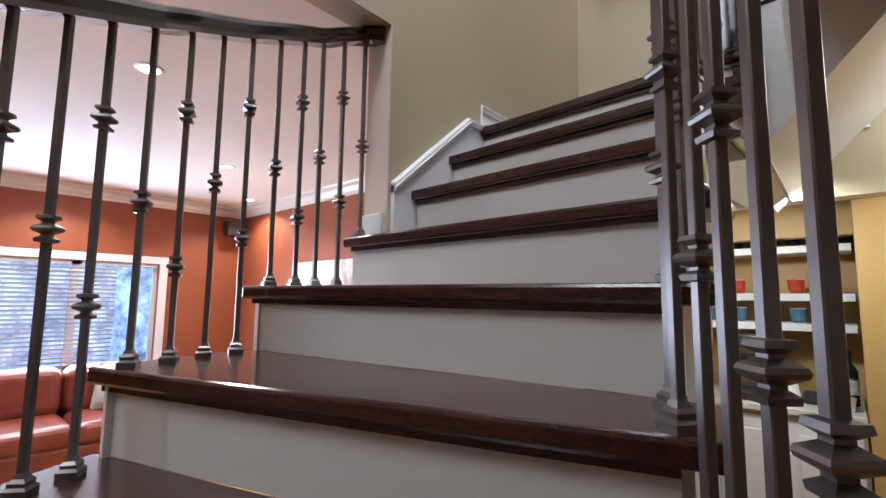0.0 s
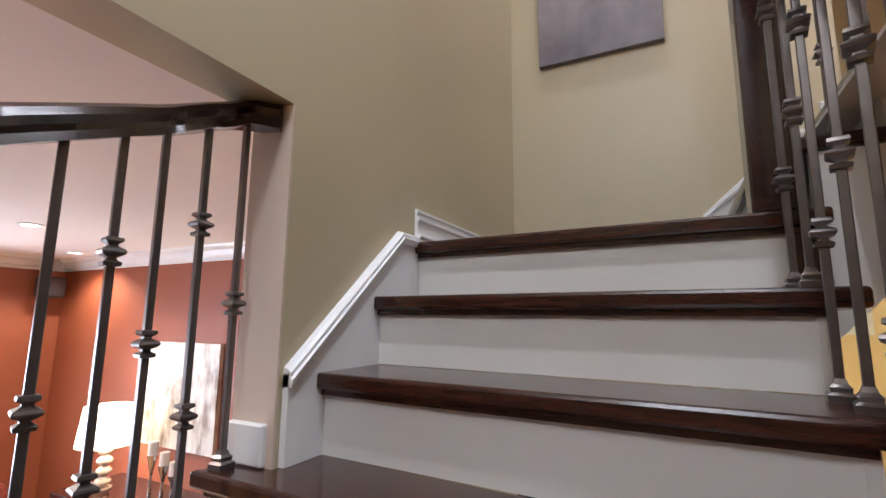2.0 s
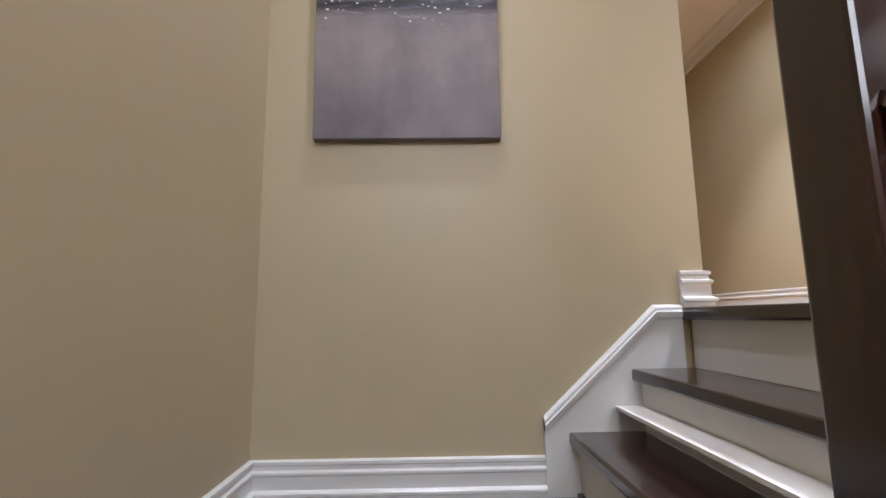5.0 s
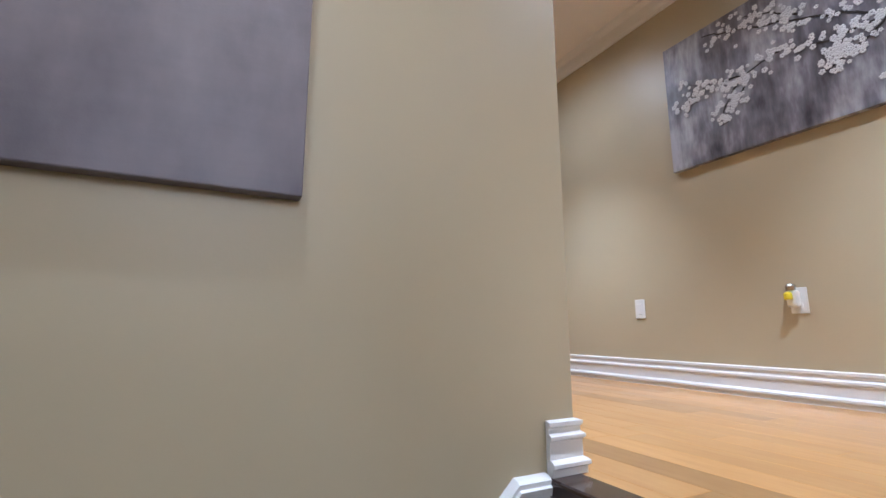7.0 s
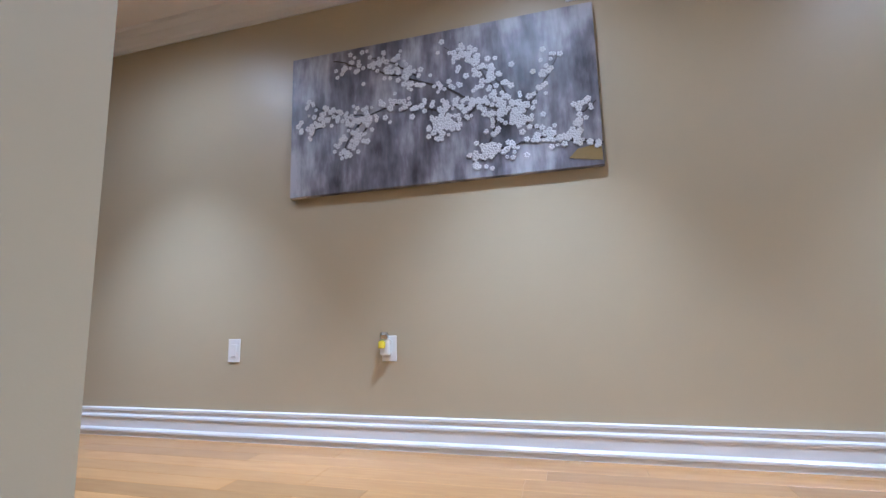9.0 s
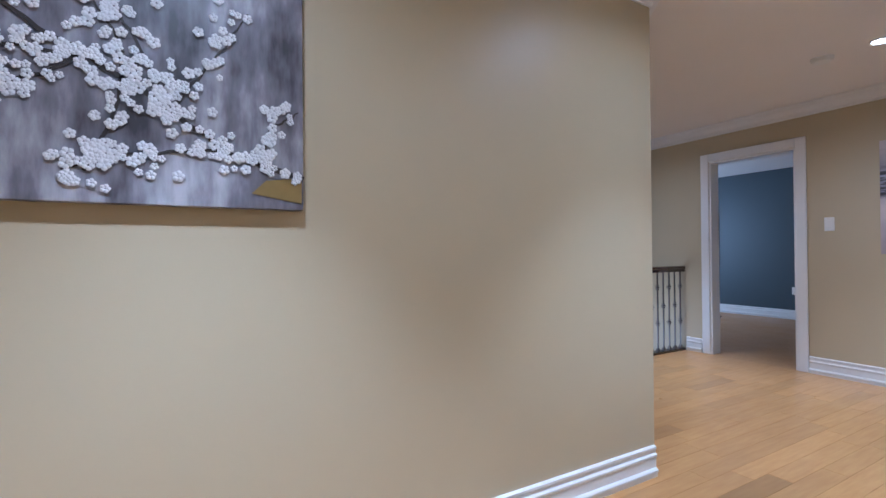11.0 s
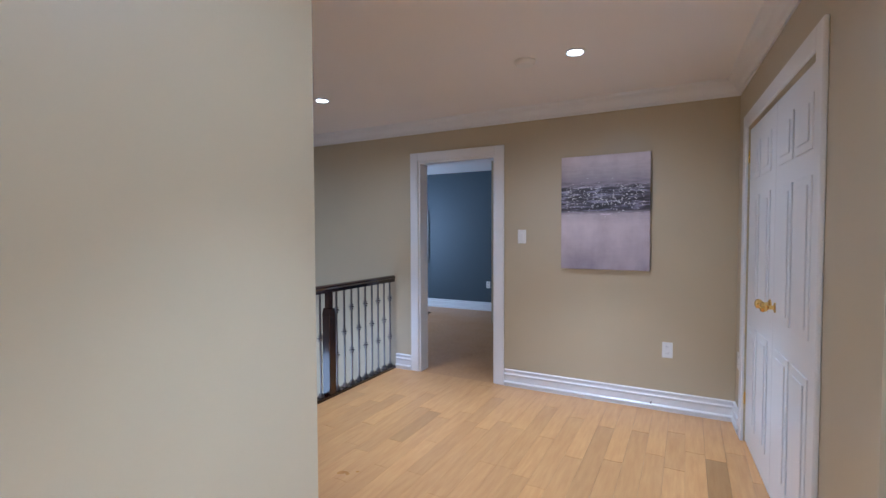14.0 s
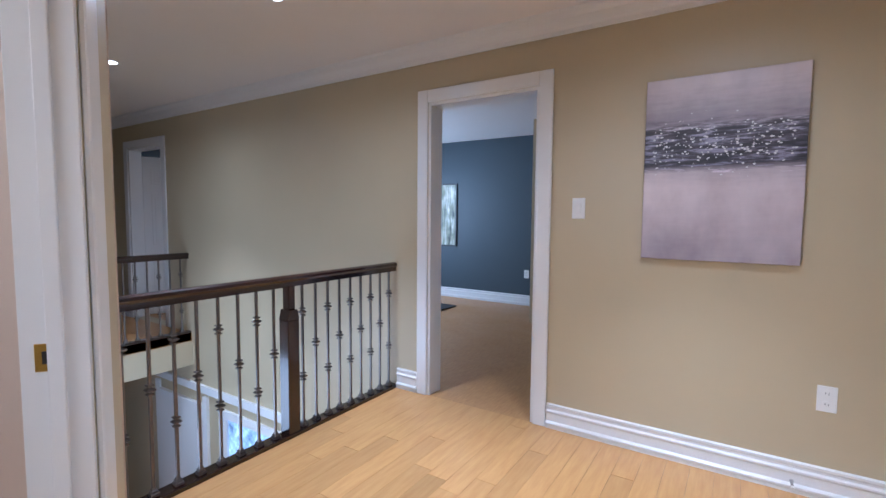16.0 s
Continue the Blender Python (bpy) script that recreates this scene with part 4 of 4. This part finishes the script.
part("side", box((-2.03, -0.55, -2.62), (-2.01, -0.22, -2.05)), DARK, console)

tl = thing("table_lamp", "table lamp with a lit white shade and a stacked-ball base", "lamp", place=(-2.89, -0.42, -2.015))
part("base", lathe([(0.06, 0), (0.06, 0.012)] + [(0.018 + 0.034 * abs(math.sin(i * math.pi / 6)), 0.014 + i * 0.0117) for i in range(25)] + [(0.012, 0.32)], 18), CERAMIC, tl)
bm = bmesh.new()
rings = []
for r, z in ((0.185, 0.30), (0.155, 0.56), (0.152, 0.56), (0.182, 0.30)):
    rings.append([bm.verts.new((r * math.cos(k * math.pi / 14), r * math.sin(k * math.pi / 14), z)) for k in range(28)])
for a, b in zip(rings, rings[1:] + rings[:1]):
    for k in range(28):
        bm.faces.new((a[k], a[(k + 1) % 28], b[(k + 1) % 28], b[k]))
part("shade", bm, SHADE, tl, "lit white fabric shade")

for i, (x, h) in enumerate(((-2.32, 0.30), (-2.24, 0.24), (-2.18, 0.18))):
    c = thing("candle_holder", "metal candle holder with a white pillar candle on the console", "candle holder", "candle holders on the console", (x, -0.44 + 0.03 * i, -2.015))
    part("stem", lathe([(0.038, 0), (0.036, 0.01), (0.010, 0.02), (0.012, h * 0.4), (0.008, h * 0.6), (0.034, h), (0.036, h + 0.006)], 14), CHROME, c)
    part("candle", lathe([(0.030, h + 0.006), (0.030, h + 0.085), (0.024, h + 0.088)], 16), CUSHION, c, "white pillar candle")
speaker = thing("wall_speaker", "small black speaker mounted in the ceiling corner", "speaker")
part("cabinet", box((-4.26, -0.42, -0.66), (-4.12, -0.24, -0.48), 0.01), BLACK, speaker)
part("grille", box((-4.118, -0.40, -0.64), (-4.112, -0.26, -0.50), 0.003), BLACK, speaker)
part("bracket", box((-4.38, -0.34, -0.59), (-4.26, -0.32, -0.55)), BLACK, speaker)

# ---------- coffee bar below the landing ----------
structure("wall_bar", boxes(((0.30, 1.02, Z0), (3.4, 1.14, ZL)), ((0.18, 0.13, Z0), (0.30, 1.14, ZL)), ((1.30, 0.34, Z0), (3.4, 0.50, ZL)), ((0.30, 0.60, -0.98), (1.30, 0.70, ZL))), MUSTARD)
structure("ceiling_bar", boxes(((1.14, -8, ZL - 0.012), (4.72, 1.1, ZL - 0.002)), ((4.72, -3.36, ZL - 0.012), (8, 1.1, ZL - 0.002)), ((4.72, -8, ZL - 0.012), (8, YS - 0.005, ZL - 0.002))), CEIL)
bar = thing("base_cabinet", "white base cabinet of the coffee bar with panelled doors", "cabinet")
part("body", box((0.31, 0.42, Z0 + 0.1), (1.29, 1.0, -1.96)), WHITE, bar)
part("plinth", box((0.31, 0.47, Z0), (1.29, 1.0, Z0 + 0.1)), WHITE, bar)
for i in range(3):
    d = part("door", box((0.325 + 0.32 * i, 0.395, Z0 + 0.12), (0.635 + 0.32 * i, 0.419, -1.98), 0.003), WHITE, bar)
    part("panel", box((0.375 + 0.32 * i, 0.385, Z0 + 0.18), (0.585 + 0.32 * i, 0.3945, -2.06), 0.004), WHITE, d)
    part("knob", lathe([(0.012, 0), (0.015, 0.012), (0.008, 0.02)], 12, place=(0.60 + 0.32 * i if i != 1 else 0.68, 0.378, -2.08)), CHROME, d)
top = thing("worktop", "pale stone worktop on the coffee bar cabinets", "worktop")
part("slab", box((0.305, 0.37, -1.958), (1.295, 1.015, -1.922), 0.004), STONE, top)
for n, z in enumerate((-1.06, -1.35, -1.53)):
    sh = thing("wall_shelf", "white wall shelf above the coffee bar", "shelf", "shelves above the coffee bar")
    part("board", box((0.31, 0.74, z), (1.29, 1.015, z + 0.045), 0.003), WHITE, sh)
    for j in range(6):
        kind = (BLACK, REDCUP, BLUECUP)[n]
        c = thing("cup", ("small black jar", "red glazed cup", "blue glazed cup")[n] + " on the wall shelf", "cup", ("jars", "red cups", "blue cups")[n] + " on the wall shelf", (0.40 + 0.155 * j, 0.84, z + 0.046))
        part("body", lathe([(0.028, 0), (0.04, 0.02), (0.044, 0.085), (0.040, 0.085), (0.034, 0.02)], 14), kind, c)
        part("rim", lathe([(0.042, 0.0855), (0.045, 0.088), (0.04, 0.09)], 14), WHITE, c)

esp = thing("espresso_machine", "chrome espresso machine on the pale worktop", "coffee machine", place=(0.80, 0.62, -1.922))
part("body", boxes(((-0.16, -0.02, 0.0), (0.16, 0.26, 0.36)), bevel=0.012, seg=2), CHROME, esp)
part("drip_tray", box((-0.15, -0.18, 0.0), (0.15, -0.021, 0.05), 0.005), BLACK, esp, "black drip tray")
part("head", box((-0.16, -0.15, 0.25), (0.16, -0.021, 0.36), 0.012), CHROME, esp)
for x in (-0.07, 0.07):
    g = part("group_head", lathe([(0.03, 0.19), (0.035, 0.249)], 16, place=(x, -0.09, 0)), CHROME, esp)
    part("filter_handle", box((x - 0.012, -0.24, 0.185), (x + 0.012, -0.12, 0.205), 0.005), BLACK, esp)
    q = part("gauge", lathe([(0.025, 0), (0.025, 0.006)], 16), PLASTIC, esp)
    q.matrix_basis = pose(x, -0.151, 0.31, 90)
part("cup_rail", boxes(((-0.16, -0.15, 0.40), (0.16, -0.145, 0.405)), ((-0.16, 0.255, 0.40), (0.16, 0.26, 0.405)), ((-0.16, -0.15, 0.36), (-0.155, -0.145, 0.405)), ((0.155, -0.15, 0.36), (0.16, -0.145, 0.405))), CHROME, esp)
for x, y, h in ((1.18, 0.62, 0.30), (1.24, 0.70, 0.30)):
    b = thing("wine_bottle", "dark green wine bottle with a pale label on the worktop", "bottle", "wine bottles on the worktop", (x, y, -1.922))
    part("glass", lathe([(0.036, 0), (0.037, 0.19), (0.014, 0.23), (0.013, 0.30)], 16), GLASS, b)
    part("label", lathe([(0.0375, 0.06), (0.0375, 0.14)], 16), CUSHION, b, "pale paper label")
pl = thing("potted_plant", "small green plant in a white pot on the worktop", "plant", place=(1.22, 0.50, -1.922))
part("pot", lathe([(0.03, 0), (0.04, 0.07), (0.037, 0.07)], 16), PLASTIC, pl)
bm = bmesh.new()
rnd = random.Random(3)
for i in range(60):
    a, r, h = rnd.random() * 6.28, rnd.uniform(0, 0.05), rnd.uniform(0.08, 0.17)
    c = Vector((r * math.cos(a), r * math.sin(a), h))
    s = 0.014
    d = Vector((math.cos(a), math.sin(a), 0.4)) * s
    e = Vector((-math.sin(a), math.cos(a), 0)) * s * 0.6
    bm.faces.new([bm.verts.new(c - d), bm.verts.new(c + e), bm.verts.new(c + d * 1.3), bm.verts.new(c - e)])
tagged(part("leaves", bm, LEAF, pl), kind="stuff")
for x, r, h in ((0.98, 0.045, 0.10), (1.07, 0.05, 0.06)):
    j = thing("kettle" if r > 0.046 else "jug", "small dark metal pot on the worktop" if r > 0.046 else "small pale jug on the worktop", "pot", place=(x, 0.6, -1.922))
    part("body", lathe([(r * 0.8, 0), (r, h * 0.3), (r * 0.7, h), (r * 0.5, h + 0.01)], 16), BLACK if r > 0.046 else PLASTIC, j)

low_guard = thing("low_railing", "slim dark railing with thin iron bars on the main floor", "railing")
part("handrail", box((1.25, -1.62, -1.93), (1.95, -1.58, -1.89), 0.01, 2), DARK, low_guard)
for i in range(8):
    part("bar", box((1.28 + 0.09 * i, -1.606, Z0), (1.292 + 0.09 * i, -1.594, -1.93)), IRON, low_guard)

# ---------- foyer below the gallery ----------
structure("trim", box((4.80, YS, -0.62), (10.6, YS + 0.03, -0.54)), WHITE, "white moulding across the foyer wall")
wnd = structure("window_2", boxes(((6.0, YS + 0.001, -1.75), (6.08, YS + 0.03, -0.72)), ((7.0, YS, -1.75), (7.08, YS + 0.03, -0.72)), ((6.08, YS, -0.80), (7.0, YS + 0.03, -0.72)), ((6.08, YS, -1.75), (7.0, YS + 0.03, -1.67))), WHITE, "white-framed foyer window")
part("pane", box((6.08, YS + 0.001, -1.67), (7.0, YS + 0.008, -0.80)), OUTDOOR, wnd)
structure("door_front", boxes(((7.45, YS, Z0), (8.35, YS + 0.04, -0.75)), ((7.36, YS, Z0), (7.44, YS + 0.03, -0.66)), ((8.36, YS, Z0), (8.44, YS + 0.03, -0.66))), WHITE, "white front door in its casing")

planks()
